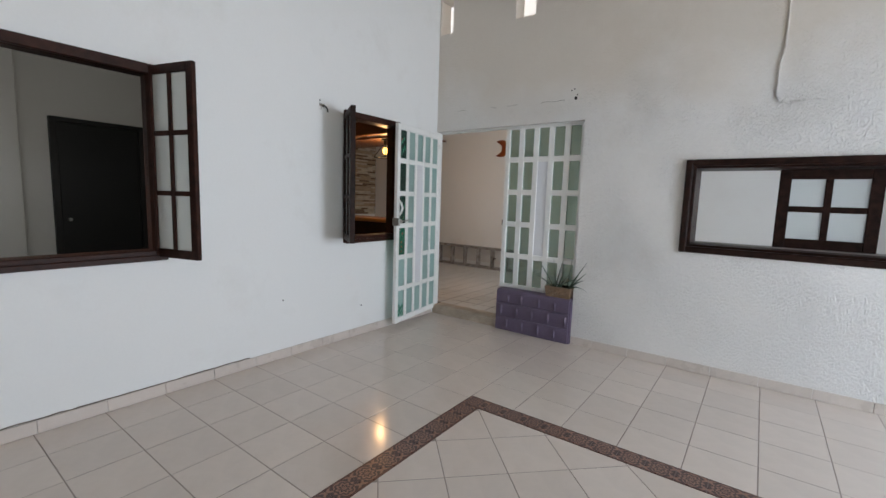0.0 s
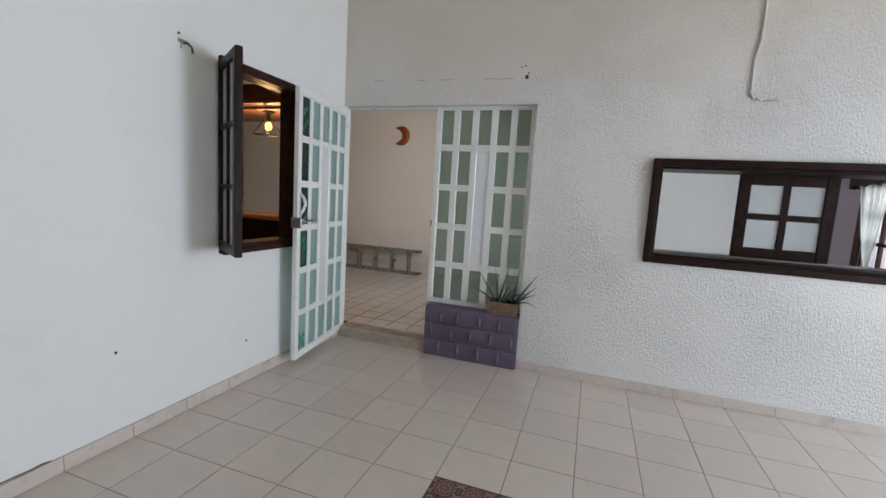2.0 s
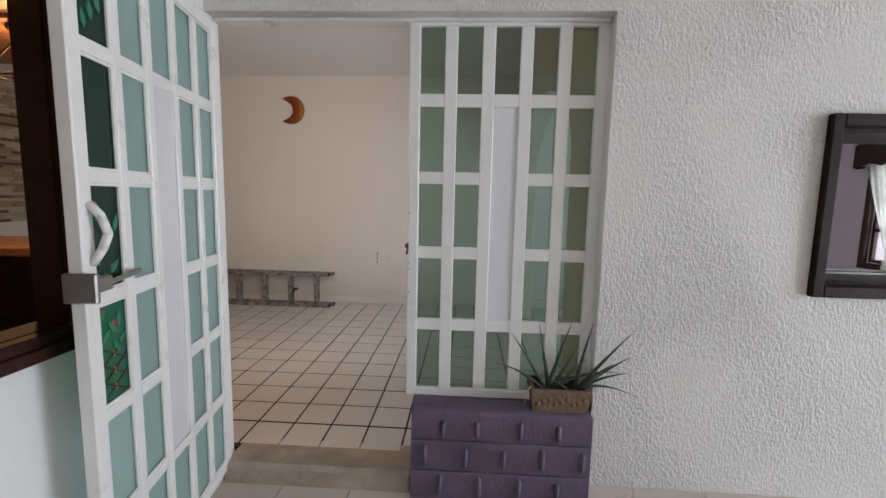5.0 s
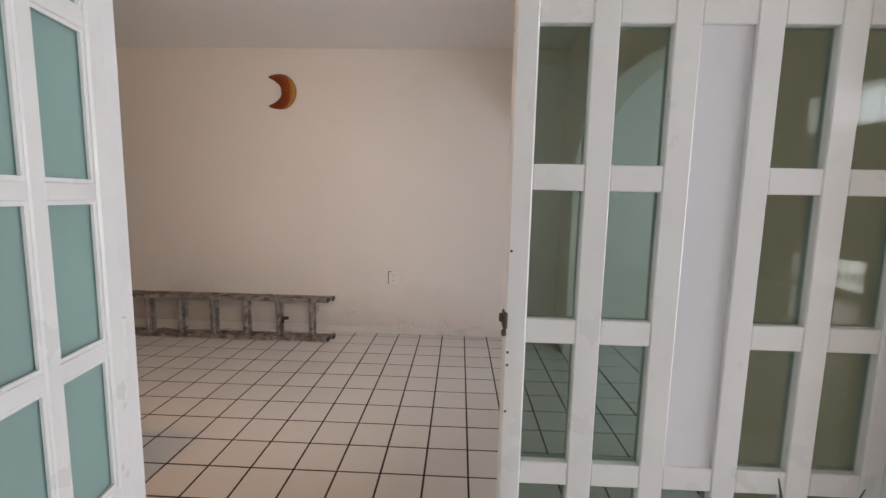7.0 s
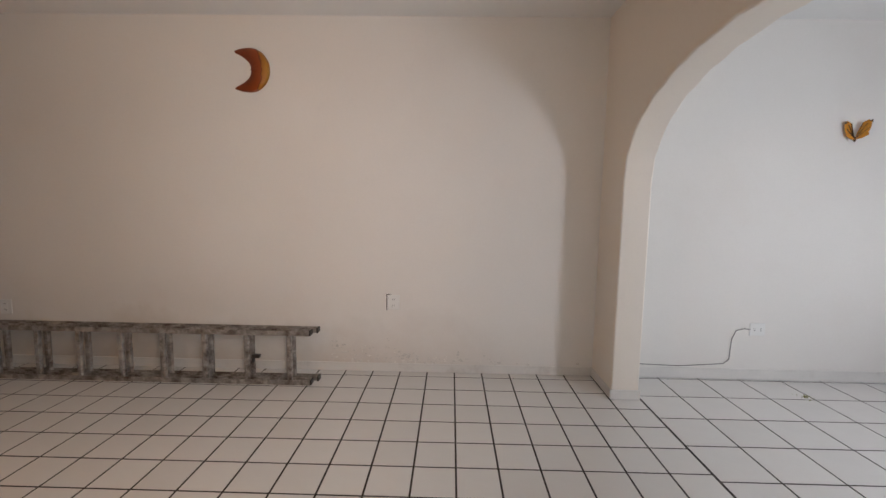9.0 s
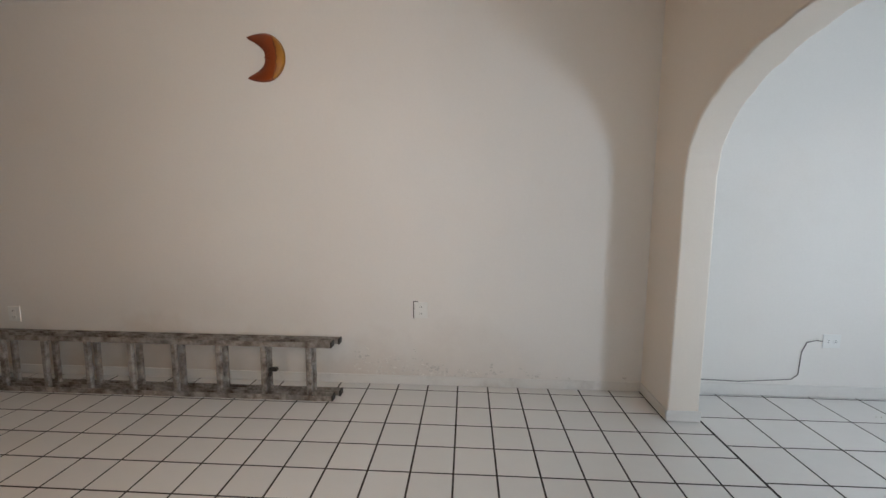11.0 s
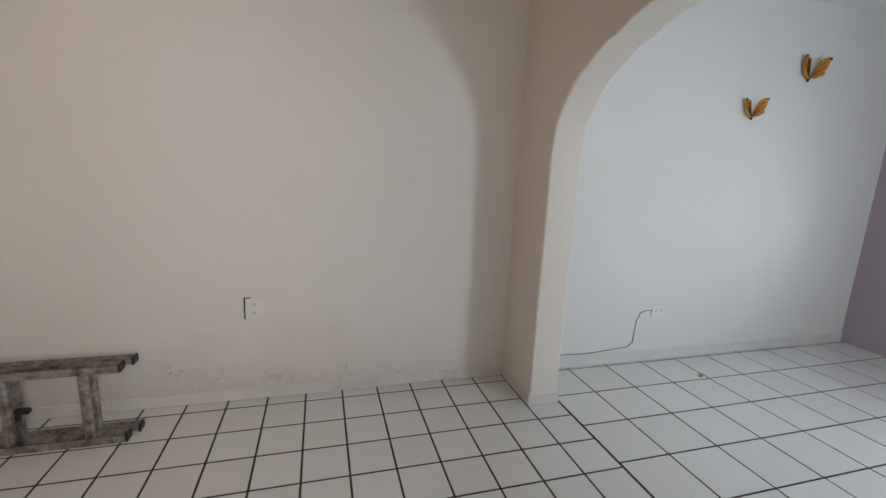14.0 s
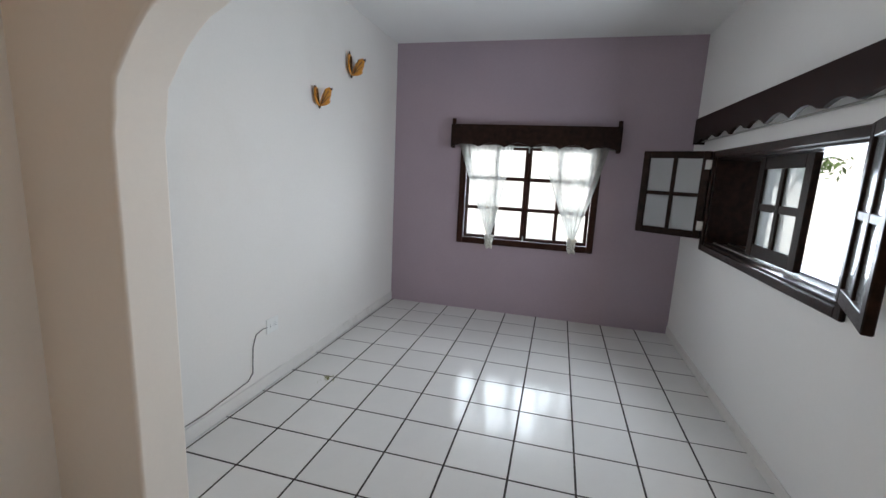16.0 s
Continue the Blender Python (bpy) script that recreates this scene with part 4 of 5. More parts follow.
outlet(pose(-1.765, BACK, 0.655), "loose white double wall outlet with a dark gap beside it")
outlet(pose(-4.83, BACK, 0.56), "white double wall outlet low on the wall", False)
outlet(pose(1.03, BACK, 0.50, 0, 90, 0), "white wall outlet with a surface cable", False)
solid("surface_cable", polyline(bmesh.new(), [(AX1 + 0.002, BACK - 0.01, 0.215), (0.45, BACK - 0.009, 0.20), (0.79, BACK - 0.009, 0.225), (0.832, BACK - 0.009, 0.26), (0.84, BACK - 0.009, 0.42), (0.868, BACK - 0.01, 0.49), (0.93, BACK - 0.01, 0.505), (0.97, BACK - 0.01, 0.5)], 0.0032, 6),
      surface("grey_cable", (0.16, 0.15, 0.14), 0.6), "thin dark cable clipped along the wall to the outlet", "cable", smooth=True)
solid("cable_conduit", polyline(bmesh.new(), [(1.27, NY - 0.006, 4.29), (1.268, NY - 0.006, 2.55), (1.245, NY - 0.007, 2.45), (1.25, NY - 0.006, 2.21), (1.275, NY - 0.006, 2.178), (1.33, NY - 0.005, 2.168), (1.50, NY - 0.003, 2.17)], 0.0075, 7),
      M_STUCCO, "white painted cable running down the stucco", "cable", smooth=True)
anchor = thing("wall_anchor", pose(-0.27, NY, 2.375), "rusty broken anchor hole in the stucco", "wall anchor")
part("hole", boxes((-0.013, 0.013, -0.004, 0.004, -0.015, 0.015), bevel=0.003), M_METAL, anchor)
for dx, dz in ((-0.045, 0.075), (-0.015, 0.085), (0.012, 0.03)):
    part("nail_hole", boxes((dx - 0.006, dx + 0.006, -0.003, 0.003, dz - 0.005, dz + 0.005)), M_METAL, anchor)
hook = thing("wall_hook", pose(WX, 3.45, 2.14, 0, 0, 90), "small rusty iron hook with chipped plaster", "hook")
part("peg", polyline(bmesh.new(), [(0, 0.0, 0.02), (0.0, -0.03, 0.02), (0.012, -0.05, -0.005), (0.02, -0.045, -0.03)], 0.006, 6), M_METAL, hook)
part("chipped_plaster", boxes((-0.035, 0.02, -0.0015, 0.001, 0.02, 0.04), (-0.02, -0.012, -0.0015, 0.001, -0.01, 0.02)), surface("chip_grey", (0.25, 0.23, 0.2), 0.9), hook)
for yy, zz in ((3.42, 2.205), (3.04, 0.50), (3.92, 0.30)):
    solid("nail", boxes((WX - 0.001, WX + 0.006, yy - 0.006, yy + 0.006, zz - 0.006, zz + 0.006), bevel=0.002), M_METAL, "small dark nail in the painted wall", "nail", "nails")

# ---- step ladder lying on its side against the back wall ----
ladder = thing("step_ladder", pose(-2.30, BACK - 0.05, FL), "weathered paint-splashed aluminium step ladder lying on its side", "ladder")
LL = 3.6
for k, (y, dx) in enumerate(((-0.21, -0.03), (-0.135, 0.0))):
    for z in (0.0, 0.365):
        bm = boxes((-LL, dx, y - 0.04 if k == 0 else y - 0.028, y + 0.018, z, z + 0.006), (-LL, dx, y - 0.04 if k == 0 else y - 0.028, y - (0.035 if k == 0 else 0.023), z + 0.006, z + 0.035), (-LL, dx, y + 0.013, y + 0.018, z + 0.006, z + 0.035))
        part("rail", bm, M_ALU, ladder)
        part("end_cap", boxes((dx, dx + 0.012, y - 0.042, y + 0.02, z - 0.001, z + 0.04), bevel=0.004), M_METAL, ladder, "dark rubber end cap")
    for i in range(11):
        x = -0.185 - 0.309 * i
        part("rung", boxes((x - 0.018, x + 0.018, y - 0.02, y + 0.012, 0.006, 0.365), bevel=0.005), M_ALU, ladder)
part("spreader_clip", boxes((-0.44, -0.385, -0.262, -0.232, 0.20, 0.225), (-0.44, -0.425, -0.262, -0.235, 0.165, 0.2), bevel=0.004), M_METAL, ladder, "rusty bent clip")

# ---- bar and kitchen behind the shuttered window ----
M_BEAM = surface("rough_beam", (0.12, 0.05, 0.02), 0.6, spread=0.35, scale=2.5, bump=0.4, stretch=(1, 6, 6))
bar = thing("bar_counter", pose(0, 0, 0), "wooden bar counter with a dark panelled front", "bar")
part("bar_top", boxes((-4.9, -2.75, 5.33, 5.85, 1.035, 1.085), bevel=0.008), M_BAR, bar, "honey coloured wooden top")
part("front_panel", boxes((-4.8, -2.8, 5.345, 5.385, FL, 1.034)), M_WOOD, bar)
part("back_panel", boxes((-4.8, -2.8, 5.72, 5.76, FL, 1.034)), M_WOOD, bar)
for x in (-4.8, -2.84):
    part("end_panel", boxes((x, x + 0.04, 5.386, 5.719, FL, 1.034)), M_WOOD, bar)
canopy = thing("bar_canopy", pose(0, 0, 0), "rough wooden beams and boards over the bar", "wooden canopy")
part("beam", boxes((-6.19, -2.35, 5.02, 5.16, 2.20, 2.38), bevel=0.01), M_BEAM, canopy)
for i in range(5):
    part("board", boxes((-6.19, -2.35, 5.165 + 0.14 * i, 5.30 + 0.14 * i, 2.17, 2.195), bevel=0.003), M_BEAM, canopy)
for x in (-2.6, -3.5, -4.4):
    bm = bmesh.new()
    block(bm, -0.05, 0.05, -0.85, 0.85, -0.06, 0.06, pose(x, 4.25, 2.52, -14, 0, 0))
    part("rafter", soften(bm, 0.008), M_BEAM, canopy)
for i in range(12):
    part("ceiling_board", boxes((-6.19, WX - 0.125, 3.36 + 0.15 * i, 3.505 + 0.15 * i, CEIL - 0.022, CEIL - 0.002), bevel=0.003), M_BEAM, canopy)
lampshade = thing("cage_lamp", pose(-2.935, 5.263, 2.169), "black wire cage ceiling lamp with a lit amber bulb", "lamp")
part("canopy_disc", rod(bmesh.new(), (0, 0, 0), (0, 0, -0.02), 0.055, 16), M_METAL, lampshade)
part("socket", rod(bmesh.new(), (0, 0, -0.02), (0, 0, -0.10), 0.02, 10), M_METAL, lampshade)
bm = bmesh.new()
tops, bots = [(0.025 * c, 0.025 * s, -0.085) for c, s in ((1, 1), (-1, 1), (-1, -1), (1, -1))], [(0.105 * c, 0.105 * s, -0.245) for c, s in ((1, 1), (-1, 1), (-1, -1), (1, -1))]
for i in range(4):
    rod(bm, tops[i], bots[i], 0.0055, 6)
    rod(bm, bots[i], bots[(i + 1) % 4], 0.0055, 6)
    rod(bm, tops[i], tops[(i + 1) % 4], 0.0055, 6)
part("cage", bm, surface("black_wire", (0.015, 0.012, 0.01), 0.6, bump=0), lampshade)
bm = bmesh.new()
bmesh.ops.create_uvsphere(bm, u_segments=14, v_segments=10, radius=0.034, matrix=Matrix.Translation((0, 0, -0.155)) @ Matrix.Diagonal((1, 1, 1.35, 1)))
bulb = part("bulb", bm, glow("bulb_glow", (1.0, 0.43, 0.085), 6), lampshade, "glowing amber bulb", smooth=True)
bulb.visible_shadow = False

# side room behind the wide window
side_door = thing("interior_door", pose(-5.0, 2.26, FL), "closed very dark wooden interior door", "door")
part("door_panel", boxes((-0.05, 0.0, 0.04, 0.80, 0.0, 1.998), bevel=0.004), surface("black_stained_wood", (0.008, 0.007, 0.007), 0.45, spread=0.3, bump=0.1), side_door)
for it in ((-0.06, 0.012, -0.02, 0.038, 0, 2.0), (-0.06, 0.012, 0.802, 0.86, 0, 2.0), (-0.06, 0.012, -0.02, 0.88, 2.0, 2.05)):
    part("door_trim", boxes(it, bevel=0.004), surface("black_trim", (0.012, 0.010, 0.009), 0.5, bump=0), side_door)
part("door_knob", rod(bmesh.new(), (0.0, 0.1, 0.93), (0.06, 0.1, 0.93), 0.018, 12), M_STEEL, side_door, "steel knob")
solid("wall_partition", pierced("y", -0.45, 3.2, -5.2, -5.06, 0, CEIL, []), M_WALL, "cream partition wall of the side room", "wall", kind="structure")
solid("pilaster", boxes((-5.06, -4.85, 1.72, 1.98, FL, CEIL), bevel=0.01), M_WALL, "cream plastered pilaster", "pilaster", kind="structure")

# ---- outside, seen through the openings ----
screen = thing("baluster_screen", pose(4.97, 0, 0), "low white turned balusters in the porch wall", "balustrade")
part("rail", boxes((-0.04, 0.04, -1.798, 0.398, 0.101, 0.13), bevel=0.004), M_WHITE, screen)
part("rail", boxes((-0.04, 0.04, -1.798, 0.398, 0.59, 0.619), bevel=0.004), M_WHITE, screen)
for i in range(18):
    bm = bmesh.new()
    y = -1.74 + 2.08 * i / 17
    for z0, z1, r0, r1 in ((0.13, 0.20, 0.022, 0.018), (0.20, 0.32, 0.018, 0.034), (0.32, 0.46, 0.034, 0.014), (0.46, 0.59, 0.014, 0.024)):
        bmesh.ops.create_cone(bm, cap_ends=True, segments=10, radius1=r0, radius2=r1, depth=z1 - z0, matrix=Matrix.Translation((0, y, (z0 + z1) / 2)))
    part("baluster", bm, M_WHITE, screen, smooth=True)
bars = thing("window_grille", pose(5.0, 0, 0), "wrought-iron bars in the high white-framed porch window", "window grille")
for i in range(15):
    y = -1.72 + 2.25 * i / 14
    bar_ = part("bar", rod(bmesh.new(), (0, y, 2.652), (0, y, 3.268), 0.009, 6), M_METAL, bars)
    bm = bmesh.new()
    for z in (2.74, 3.17):
        bmesh.ops.create_uvsphere(bm, u_segments=8, v_segments=6, radius=0.026, matrix=Matrix.Translation((0, y, z)) @ Matrix.Diagonal((0.5, 1, 0.7, 1)))
    part("collar", bm, M_METAL, bar_, smooth=True)
for z in (2.70, 3.21):
    part("rail", boxes((-0.008, 0.008, -1.798, 0.598, z, z + 0.016)), M_METAL, bars)
high = thing("high_window_frame", pose(4.9, 0, 0), "white moulded frame of the high porch window", "window frame")
for it in ((-0.03, -0.001, -1.9, -1.8, 2.56, 3.36), (-0.03, -0.001, 0.6, 0.7, 2.56, 3.36), (-0.028, -0.001, -1.8, 0.6, 3.27, 3.36), (-0.045, -0.001, -1.8, 0.6, 2.56, 2.65)):
    part("moulding", boxes(it, bevel=0.006), M_WHITE, high)

house = thing("street_house", pose(13, 0, -0.06), "white rendered street house with a flat roof", "house")
part("wall", boxes((0, 6, -14, 22, 0, 3.6)), surface("street_render", (0.80, 0.79, 0.77), 0.85, spread=0.06, scale=0.6, bump=0.2), house)
part("roof", boxes((-0.25, 6.25, -14.2, 22.2, 3.6, 3.85)), M_CONCRETE, house)
for y in (-9, 19):
    w = part("window", boxes((-0.03, 0.02, y, y + 1.4, 1.0, 2.2)), M_METAL, house)
    part("sill", boxes((-0.12, 0.0, y - 0.1, y + 1.5, 0.92, 0.99)), M_CONCRETE, w)
solid("pavement", boxes((5.2, 7.2, -40, 40, -0.06, -0.02)), M_CONCRETE, "pale concrete pavement outside", "pavement", kind="structure")


def shrub(x, y, h, seed):
    rnd = random.Random(seed)
    t = thing("street_tree", pose(x, y, -0.06), "small leafy green street tree", "tree", "street trees")
    bm = bmesh.new()
    bmesh.ops.create_cone(bm, cap_ends=True, segments=9, radius1=0.09, radius2=0.05, depth=h * 0.5, matrix=Matrix.Translation((0, 0, h * 0.25)))
    for k in range(5):
        a = k * 1.26
        rod(bm, (0, 0, h * 0.42), (math.cos(a) * 0.5, math.sin(a) * 0.5, h * 0.72), 0.025, 6)
    part("trunk", bm, M_WOOD2, t)
    bm = bmesh.new()
    for k in range(900):
        d = Vector((rnd.gauss(0, 1), rnd.gauss(0, 1), rnd.gauss(0, 0.8)))
        p = d.normalized() * (rnd.random() ** 0.45) * h * 0.3 * rnd.uniform(0.6, 1.1) + Vector((0, 0, h * 0.72))
        m = Matrix.Translation(p) @ Euler((rnd.uniform(0, 6), rnd.uniform(0, 6), rnd.uniform(0, 6))).to_matrix().to_4x4()
        s = rnd.uniform(0.05, 0.11)
        vs = [bm.verts.new(m @ Vector(q)) for q in ((-s, 0, 0), (0, s * 0.45, 0.01), (s, 0, 0), (0, -s * 0.45, 0.01))]
        bm.faces.new(vs)
    part("crown", bm, surface("tree_leaves", (0.07, 0.12, 0.03), 0.6, spread=0.4, scale=3, bump=0), t)


shrub(9.6, 1.9, 3.3, 1)

# ---- mosaic of split stone strips on the end wall ----
clad = thing("stone_cladding", pose(LEFT, 6.3, FL), "split stone strip cladding in brown and cream", "stone cladding")
part("bed", boxes((0.0, 0.012, 0, 1.96, 0.9, 2.655)), M_CONCRETE, clad)
STONES = [surface("strip_stone_%s" % n, c, 0.8, spread=0.2, scale=9, bump=0.6, per_object=0.15) for n, c in (("cream", (0.5, 0.43, 0.33)), ("tan", (0.36, 0.27, 0.18)), ("brown", (0.16, 0.10, 0.06)))]
_cache = {}
for r in range(50):
    y = 0.0
    while y < 1.9:
        ln = random.choice((0.2, 0.3, 0.36, 0.44))
        ln = min(ln, 1.95 - y)
        d = random.choice((0.016, 0.022, 0.028))
        mi = random.choice((0, 0, 1, 1, 2))
        key = (round(ln, 2), d, mi)
        if key not in _cache:
            _cache[key] = finish(boxes((0.012, 0.012 + d, 0.002, key[0] - 0.002, 0.0015, 0.0335), bevel=0.003), "stone", STONES[mi])
        ob = new("stone", _cache[key])
        ob.parent = clad
        ob.location = (0, y, 0.9 + r * 0.035)
        y += ln

# ---- floor pieces, laid last ----


def clip(poly, axis, limit, keep_less):
    out = []
    for (a, b) in zip(poly, poly[1:] + poly[:1]):
        ia, ib = ((a[axis] <= limit) == keep_less or a[axis] == limit), ((b[axis] <= limit) == keep_less or b[axis] == limit)
        if ia:
            out.append(a)
        if ia != ib:
            t = (limit - a[axis]) / (b[axis] - a[axis])
            out.append((a[0] + t * (b[0] - a[0]), a[1] + t * (b[1] - a[1])))
    return out


def slab(bm, poly, z0, z1, edge=0.0015):
    """A flat convex piece with a small chamfer round its top."""
    cx, cy = sum(p[0] for p in poly) / len(poly), sum(p[1] for p in poly) / len(poly)
    inner = [(p[0] + (cx - p[0]) * min(0.5, edge / max(1e-6, math.hypot(cx - p[0], cy - p[1]))), p[1] + (cy - p[1]) * min(0.5, edge / max(1e-6, math.hypot(cx - p[0], cy - p[1])))) for p in poly]
    lo, mid, top = [bm.verts.new((*p, z0)) for p in poly], [bm.verts.new((*p, z1 - edge * 0.7)) for p in poly], [bm.verts.new((*p, z1)) for p in inner]
    k = len(poly)
    for i in range(k):
        j = (i + 1) % k
        bm.faces.new((lo[i], lo[j], mid[j], mid[i]))
        bm.faces.new((mid[i], mid[j], top[j], top[i]))
    bm.faces.new(top)


_tiles = {}


def tile(poly, z, mat, parent, name="tile"):
    """One floor piece as its own object; alike pieces share a mesh."""
    cx, cy = sum(p[0] for p in poly) / len(poly), sum(p[1] for p in poly) / len(poly)
    local = tuple((round(p[0] - cx, 4), round(p[1] - cy, 4)) for p in poly)
    key = (local, mat.name, name)
    if key not in _tiles:
        bm = bmesh.new()
        slab(bm, list(local), -0.008, 0.0)
        _tiles[key] = finish(bm, name, mat)
    ob = new(name, _tiles[key])
    ob.parent = parent
    ob.location = (cx, cy, z + random.uniform(-0.0004, 0.0004))
    ob.rotation_euler = (random.uniform(-0.0012, 0.0012), random.uniform(-0.0012, 0.0012), 0)


def lay(x0, x1, y0, y1, ox, oy, pitch, gap, z, mat, parent, near, holes=()):
    """Square tiles on a lattice, cut at the edges; the near ones as parts, the rest joined."""
    rest = bmesh.new()
    count = 0
    pu, pv = pitch
    for i in range(math.floor((x0 - ox) / pu), math.ceil((x1 - ox) / pu)):
        for j in range(math.floor((y0 - oy) / pv), math.ceil((y1 - oy) / pv)):
            a, b = max(x0, ox + i * pu + gap / 2), min(x1, ox + (i + 1) * pu - gap / 2)
            c, d = max(y0, oy + j * pv + gap / 2), min(y1, oy + (j + 1) * pv - gap / 2)
            if b - a < 0.01 or d - c < 0.01:
                continue
            pieces = [[(a, c), (b, c), (b, d), (a, d)]]
            for hx0, hx1, hy0, hy1 in holes:
                if a < hx1 and b > hx0 and c < hy1 and d > hy0:
                    pieces = [p for q in pieces for p in (clip(q, 0, hx0, True), clip(clip(q, 0, hx0, False), 1, hy1, False)) if len(p) > 2]
            for p in pieces:
                if max(q[0] for q in p) - min(q[0] for q in p) < 0.006 or max(q[1] for q in p) - min(q[1] for q in p) < 0.006:
                    continue
                if near(0.5 * (a + b), 0.5 * (c + d)) and count < 300:
                    tile(p, z, mat, parent)
                    count += 1
                else:
                    slab(rest, p, z - 0.008, z)
    if rest.verts:
        ob = new("tiles", finish(rest, "tiles", mat))
        ob.parent = parent
        tagged(ob, kind="stuff")


BX, BY, BW = -0.296, 3.49, 0.135
lay(WX, 4.9, -3.5, 5.10, -0.295, 4.44, (0.33, 0.33), 0.005, 0.0, M_TILE_PORCH, floor_porch, lambda x, y: x < 2.6 and y > 0.9, holes=[(BX, 5.0, -3.5, BY)])
# diagonal field inside the border
c45, n_in = math.sqrt(0.5), 0
rest = bmesh.new()
for i in range(-30, 30):
    for j in range(-30, 30):
        p, g = 0.33, 0.0025
        sq = [(p * (i + a) + (g if a == 0 else -g), p * (j + b) + (g if b == 0 else -g)) for a, b in ((0, 0), (1, 0), (1, 1), (0, 1))]
        poly = [(0.094 + c45 * (u - v), 3.103 + c45 * (u + v)) for u, v in sq]
        for axis, lim, less in ((0, BX + BW + 0.003, False), (1, BY - BW - 0.003, True), (0, 4.88, True), (1, -3.4, False)):
            poly = clip(poly, axis, lim, less) if len(poly) > 2 else []
        if len(poly) < 3 or max(q[0] for q in poly) - min(q[0] for q in poly) < 0.02:
            continue
        if poly[0][0] < 2.6 and poly[0][1] > 0.9:
            tile(poly, 0.0, M_TILE_PORCH, floor_porch)
        else:
            slab(rest, poly, -0.008, 0.0)
ob = new("tiles", finish(rest, "tiles", M_TILE_PORCH))
ob.parent = floor_porch
tagged(ob, kind="stuff")


def border_material():
    """Ochre-and-brown printed border tile: a medallion with leaf scrolls, repeated every tile."""
    m = surface("printed_border", (0.17, 0.085, 0.065), 0.3, spread=0.2, scale=20, bump=0.05)
    n, l = m.node_tree.nodes, m.node_tree.links
    b, tc, sep = n["Principled BSDF"], n.new("ShaderNodeTexCoord"), n.new("ShaderNodeSeparateXYZ")
    l.new(tc.outputs["Object"], sep.inputs[0])

    def op(kind, a, bb=0.0, c=0.0):
        t = n.new("ShaderNodeMath")
        t.operation = kind
        for k, v in enumerate((a, bb, c)):
            if isinstance(v, (int, float)):
                t.inputs[k].default_value = v
            else:
                l.new(v, t.inputs[k])
        return t.outputs[0]

    ax, ay = op("ABSOLUTE", sep.outputs["X"]), op("ABSOLUTE", sep.outputs["Y"])
    rad = op("SQRT", op("ADD", op("MULTIPLY", ax, ax), op("MULTIPLY", ay, ay)))
    ang = op("ARCTAN2", sep.outputs["Y"], sep.outputs["X"])
    petal = op("MULTIPLY", op("COSINE", op("MULTIPLY", ang, 8.0)), 0.006)
    ring = op("SINE", op("MULTIPLY", op("ADD", rad, petal), 260.0))
    scroll = op("SINE", op("ADD", op("MULTIPLY", ax, 150.0), op("MULTIPLY", op("SINE", op("MULTIPLY", ay, 120.0)), 2.0)))
    inside = op("LESS_THAN", rad, 0.05)
    pat = op("ADD", op("MULTIPLY", ring, inside), op("MULTIPLY", scroll, op("SUBTRACT", 1.0, inside)))
    edge = op("GREATER_THAN", ay, 0.056)
    r = n.new("ShaderNodeValToRGB")
    r.color_ramp.elements[0].position, r.color_ramp.elements[1].position = 0.35, 0.65
    r.color_ramp.elements[0].color, r.color_ramp.elements[1].color = (0.075, 0.045, 0.045, 1), (0.30, 0.17, 0.125, 1)
    l.new(op("MULTIPLY_ADD", pat, 0.5, 0.5), r.inputs[0])
    mx = n.new("ShaderNodeMixRGB")
    mx.inputs["Color2"].default_value = (0.10, 0.045, 0.035, 1)
    l.new(edge, mx.inputs["Fac"])
    l.new(r.outputs[0], mx.inputs["Color1"])
    l.new(mx.outputs[0], b.inputs["Base Color"])
    return m


M_BORDER = border_material()
bm = bmesh.new()
PB = 0.145
slab(bm, [(-PB / 2 + 0.001, -BW / 2), (PB / 2 - 0.001, -BW / 2), (PB / 2 - 0.001, BW / 2), (-PB / 2 + 0.001, BW / 2)], -0.008, 0.0, 0.001)
border_mesh = finish(bm, "border_tile", M_BORDER)
for k in range(36):
    ob = new("border_tile", border_mesh)
    ob.parent, ob.location = floor_porch, (BX + PB * (k + 0.5), BY - BW / 2, 0.001)
for k in range(34):
    ob = new("border_tile", border_mesh)
    ob.parent, ob.location, ob.rotation_euler = floor_porch, (BX + BW / 2, BY - BW - PB * (k + 0.5), 0.001), (0, 0, radians(90))

lay(LEFT, -0.006, NI, BACK, -1.497, 6.825, (0.2133, 0.2258), 0.010, FL, M_TILE, floor_living, lambda x, y: x > -4.9)
lay(-3.2, -0.175, NI - 0.225, NI, -1.497, 6.825, (0.2133, 0.2258), 0.010, FL, M_TILE, floor_living, lambda x, y: True)
lay(0.006, PX, NI, BACK, 1.234, 6.995, (0.312, 0.312), 0.010, FL, M_TILE, floor_nook, lambda x, y: True)

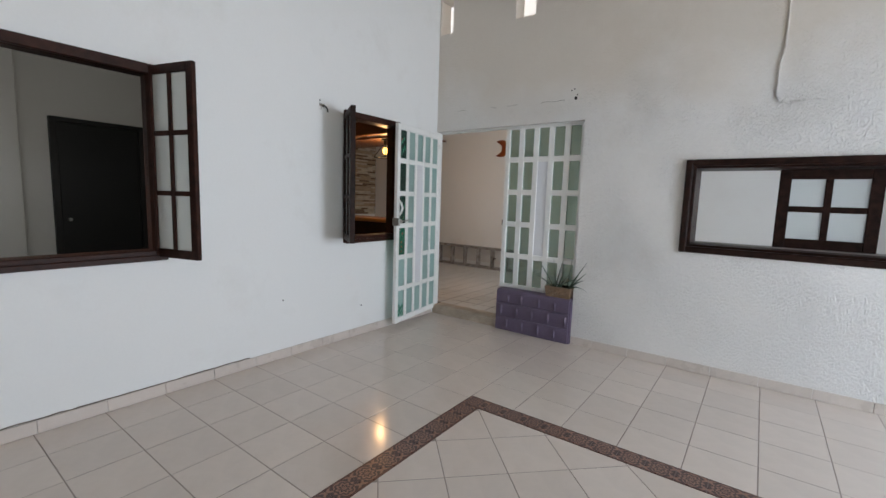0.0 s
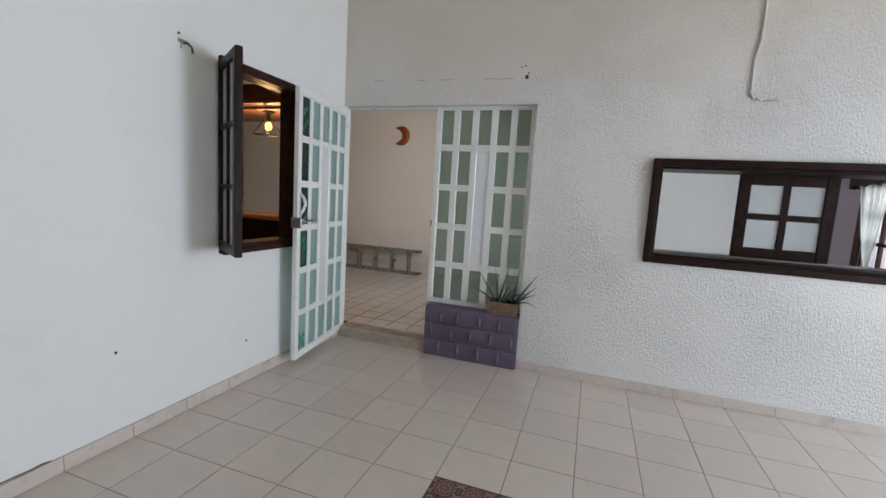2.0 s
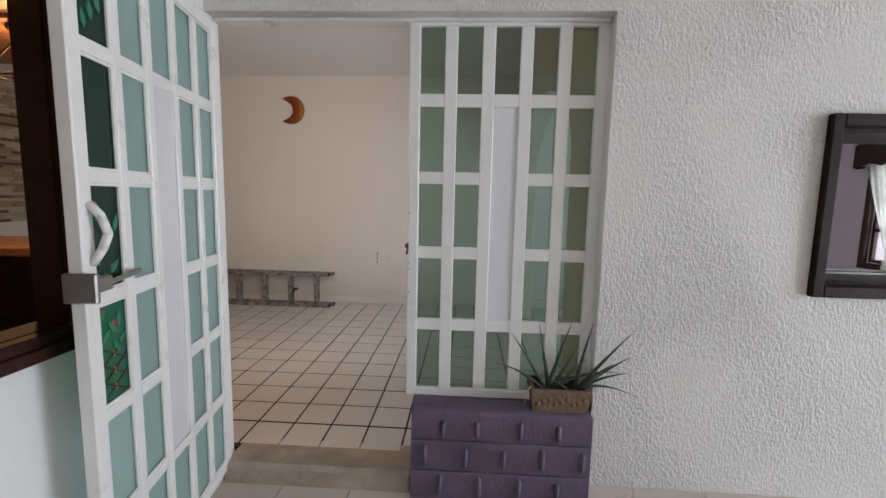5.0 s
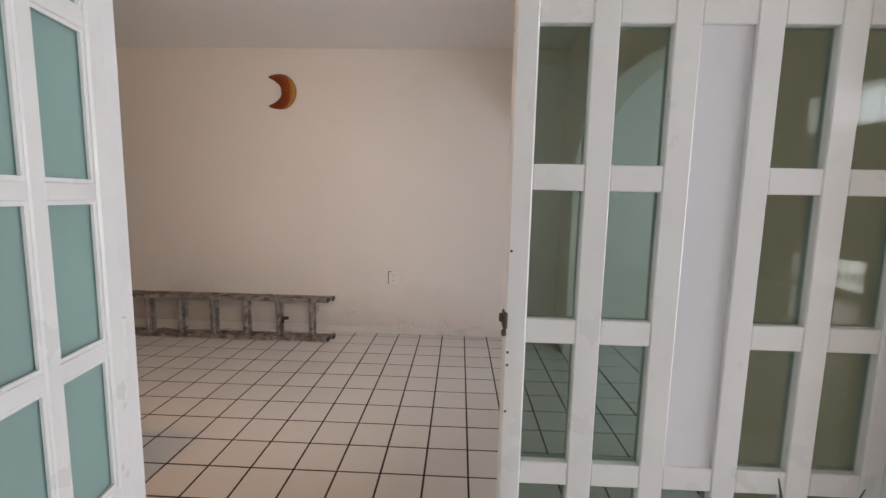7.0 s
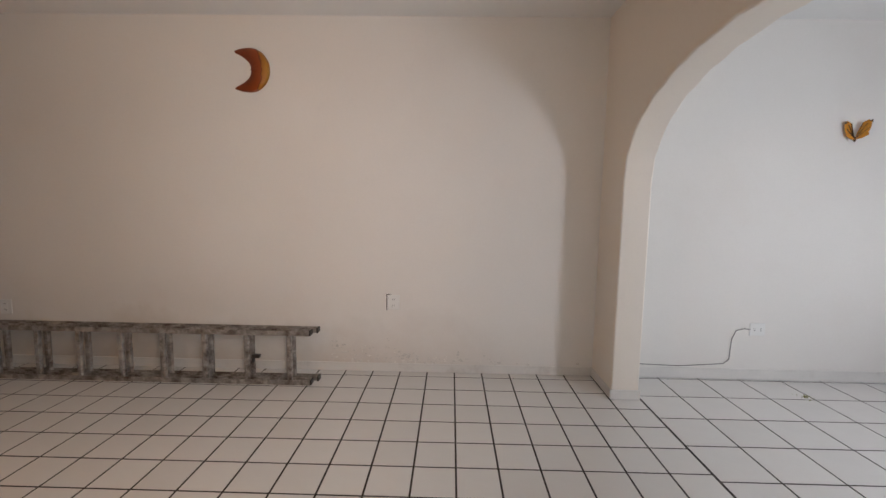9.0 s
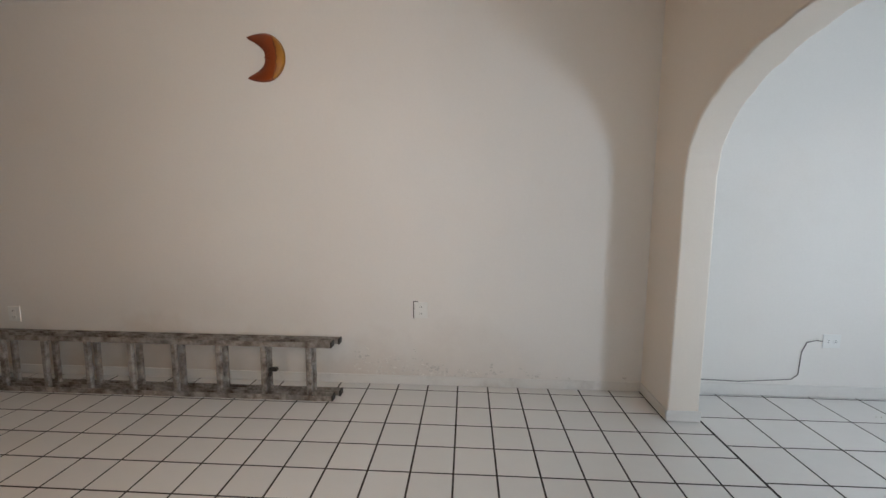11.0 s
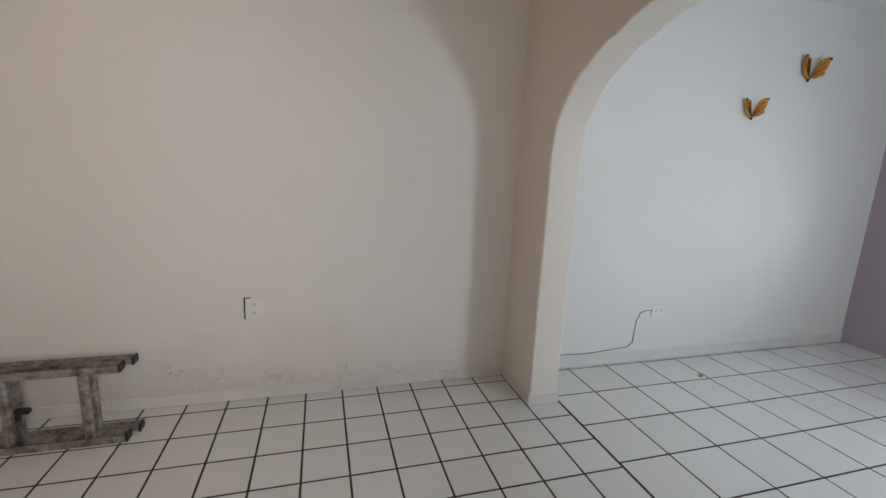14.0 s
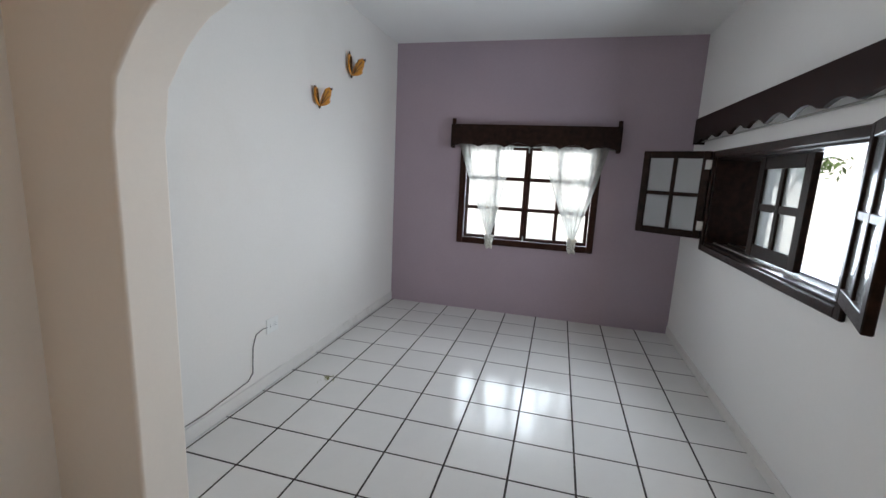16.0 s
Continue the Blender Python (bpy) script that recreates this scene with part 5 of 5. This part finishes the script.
# skirting tiles
M_SKIRT_IN = surface("painted_skirting", (0.74, 0.72, 0.69), 0.5, spread=0.05, scale=5, bump=0.2, dirt=(0.35, 0.3, 0.26), dirt_amount=0.4, dirt_scale=6)
skirt_porch = thing("baseboard", pose(0, 0, 0), "beige tile skirting along the porch walls", "baseboard", kind="structure")
for k in range(15):
    x0 = max(-0.165, 0.04 + 0.325 * (k - 1) + 0.001)
    if x0 < 4.85:
        part("skirting_tile", boxes((x0, min(4.89, 0.04 + 0.325 * k - 0.002), NY - 0.012, NY - 0.0005, 0.001, 0.078), bevel=0.0015), M_BASE, skirt_porch)
for k in range(27):
    y1 = 5.06 - 0.325 * k
    y0 = max(-3.49, y1 - 0.322)
    if y1 > -3.4:
        part("skirting_tile", boxes((WX + 0.0005, WX + 0.012, y0, y1, 0.001, 0.078), bevel=0.0015), M_BASE, skirt_porch)
skirt = thing("baseboard_rooms", pose(0, 0, 0), "low white painted skirting in the rooms", "baseboard", kind="structure")
for it in ((LEFT, AX0, BACK - 0.010, BACK - 0.0005, FL + 0.001, FL + 0.07), (AX1, PX, BACK - 0.010, BACK - 0.0005, FL + 0.001, FL + 0.085), (AX0 - 0.009, AX0 - 0.0005, 7.88, BACK - 0.011, FL + 0.001, FL + 0.07),
           (AX0 - 0.009, AX1 + 0.009, 7.861, 7.8695, FL + 0.001, FL + 0.07), (AX1, PX, NI + 0.0005, NI + 0.009, FL + 0.001, FL + 0.08)):
    part("skirting", boxes(it, bevel=0.003), M_SKIRT_IN, skirt)
# crumbs on the nook floor
debris = thing("debris", pose(1.19, 7.97, FL), "small dry leaf scraps on the tiles", "debris", kind="stuff")
bm = bmesh.new()
rnd = random.Random(4)
for k in range(20):
    m = Matrix.Translation((rnd.gauss(0, 0.032), rnd.gauss(0, 0.022), 0.004)) @ Euler((rnd.uniform(0, 3), rnd.uniform(0, 3), rnd.uniform(0, 3))).to_matrix().to_4x4()
    bmesh.ops.create_icosphere(bm, subdivisions=1, radius=rnd.uniform(0.003, 0.007), matrix=m @ Matrix.Diagonal((1.6, 0.8, 0.3, 1)))
part("scraps", bm, surface("dry_scraps", (0.24, 0.24, 0.08), 0.9), debris)

# flaking plaster low on the back wall
flakes = bmesh.new()
rnd = random.Random(9)
for k in range(150):
    x = -2.25 + abs(rnd.gauss(0, 0.62))
    z = FL + 0.075 + abs(rnd.gauss(0, 0.055)) * (1.6 if x < -1.7 else 0.7)
    if x < AX0 - 0.05:
        r, n = rnd.uniform(0.004, 0.016), rnd.randint(5, 8)
        ring = [(x + r * rnd.uniform(0.6, 1.5) * math.cos(6.283 * i / n), z + r * rnd.uniform(0.4, 0.9) * math.sin(6.283 * i / n)) for i in range(n)]
        front, back = [flakes.verts.new((a, BACK - rnd.uniform(0.002, 0.006), b)) for a, b in ring], [flakes.verts.new((a, BACK + 0.001, b)) for a, b in ring]
        flakes.faces.new(front)
        for i in range(n):
            flakes.faces.new((front[i], front[(i + 1) % n], back[(i + 1) % n], back[i]))
solid("flaking_plaster", flakes, surface("flaked_plaster", (0.70, 0.67, 0.63), 0.9, spread=0.3, scale=15, bump=0.5), "flaking damp plaster low on the wall", "plaster", kind="stuff")

# cracks, gaps and painted remnants
rnd = random.Random(21)
M_CRACK = surface("crack_dark", (0.22, 0.19, 0.16), 0.9, spread=0.4, scale=20, bump=0)
for x0, x1, z0 in ((-1.62, -1.5, 2.385), (-1.2, -1.12, 2.375), (-1.0, -0.86, 2.372), (-0.62, -0.34, 2.37)):
    pts, x = [], x0
    while x < x1:
        pts.append((x, NY - 0.001, z0 + rnd.uniform(-0.006, 0.006)))
        x += rnd.uniform(0.02, 0.06)
    solid("plaster_crack", polyline(bmesh.new(), pts, 0.0018, 5), M_CRACK, "thin dark horizontal crack in the stucco", "crack", "plaster cracks")
pts, y = [], 1.0
while y < 2.75:
    pts.append((WX + 0.002, y, 0.081 + rnd.uniform(-0.003, 0.004)))
    y += rnd.uniform(0.03, 0.08)
solid("skirting_gap", polyline(bmesh.new(), pts, 0.0045, 5), M_CRACK, "dark open gap above the skirting tiles", "crack")
solid("painted_jamb", boxes((WX - 0.118, WX - 0.002, 5.2005, 5.203, FL, 1.0)), M_BRICK, "purple painted edge of the door jamb", "jamb", kind="structure")
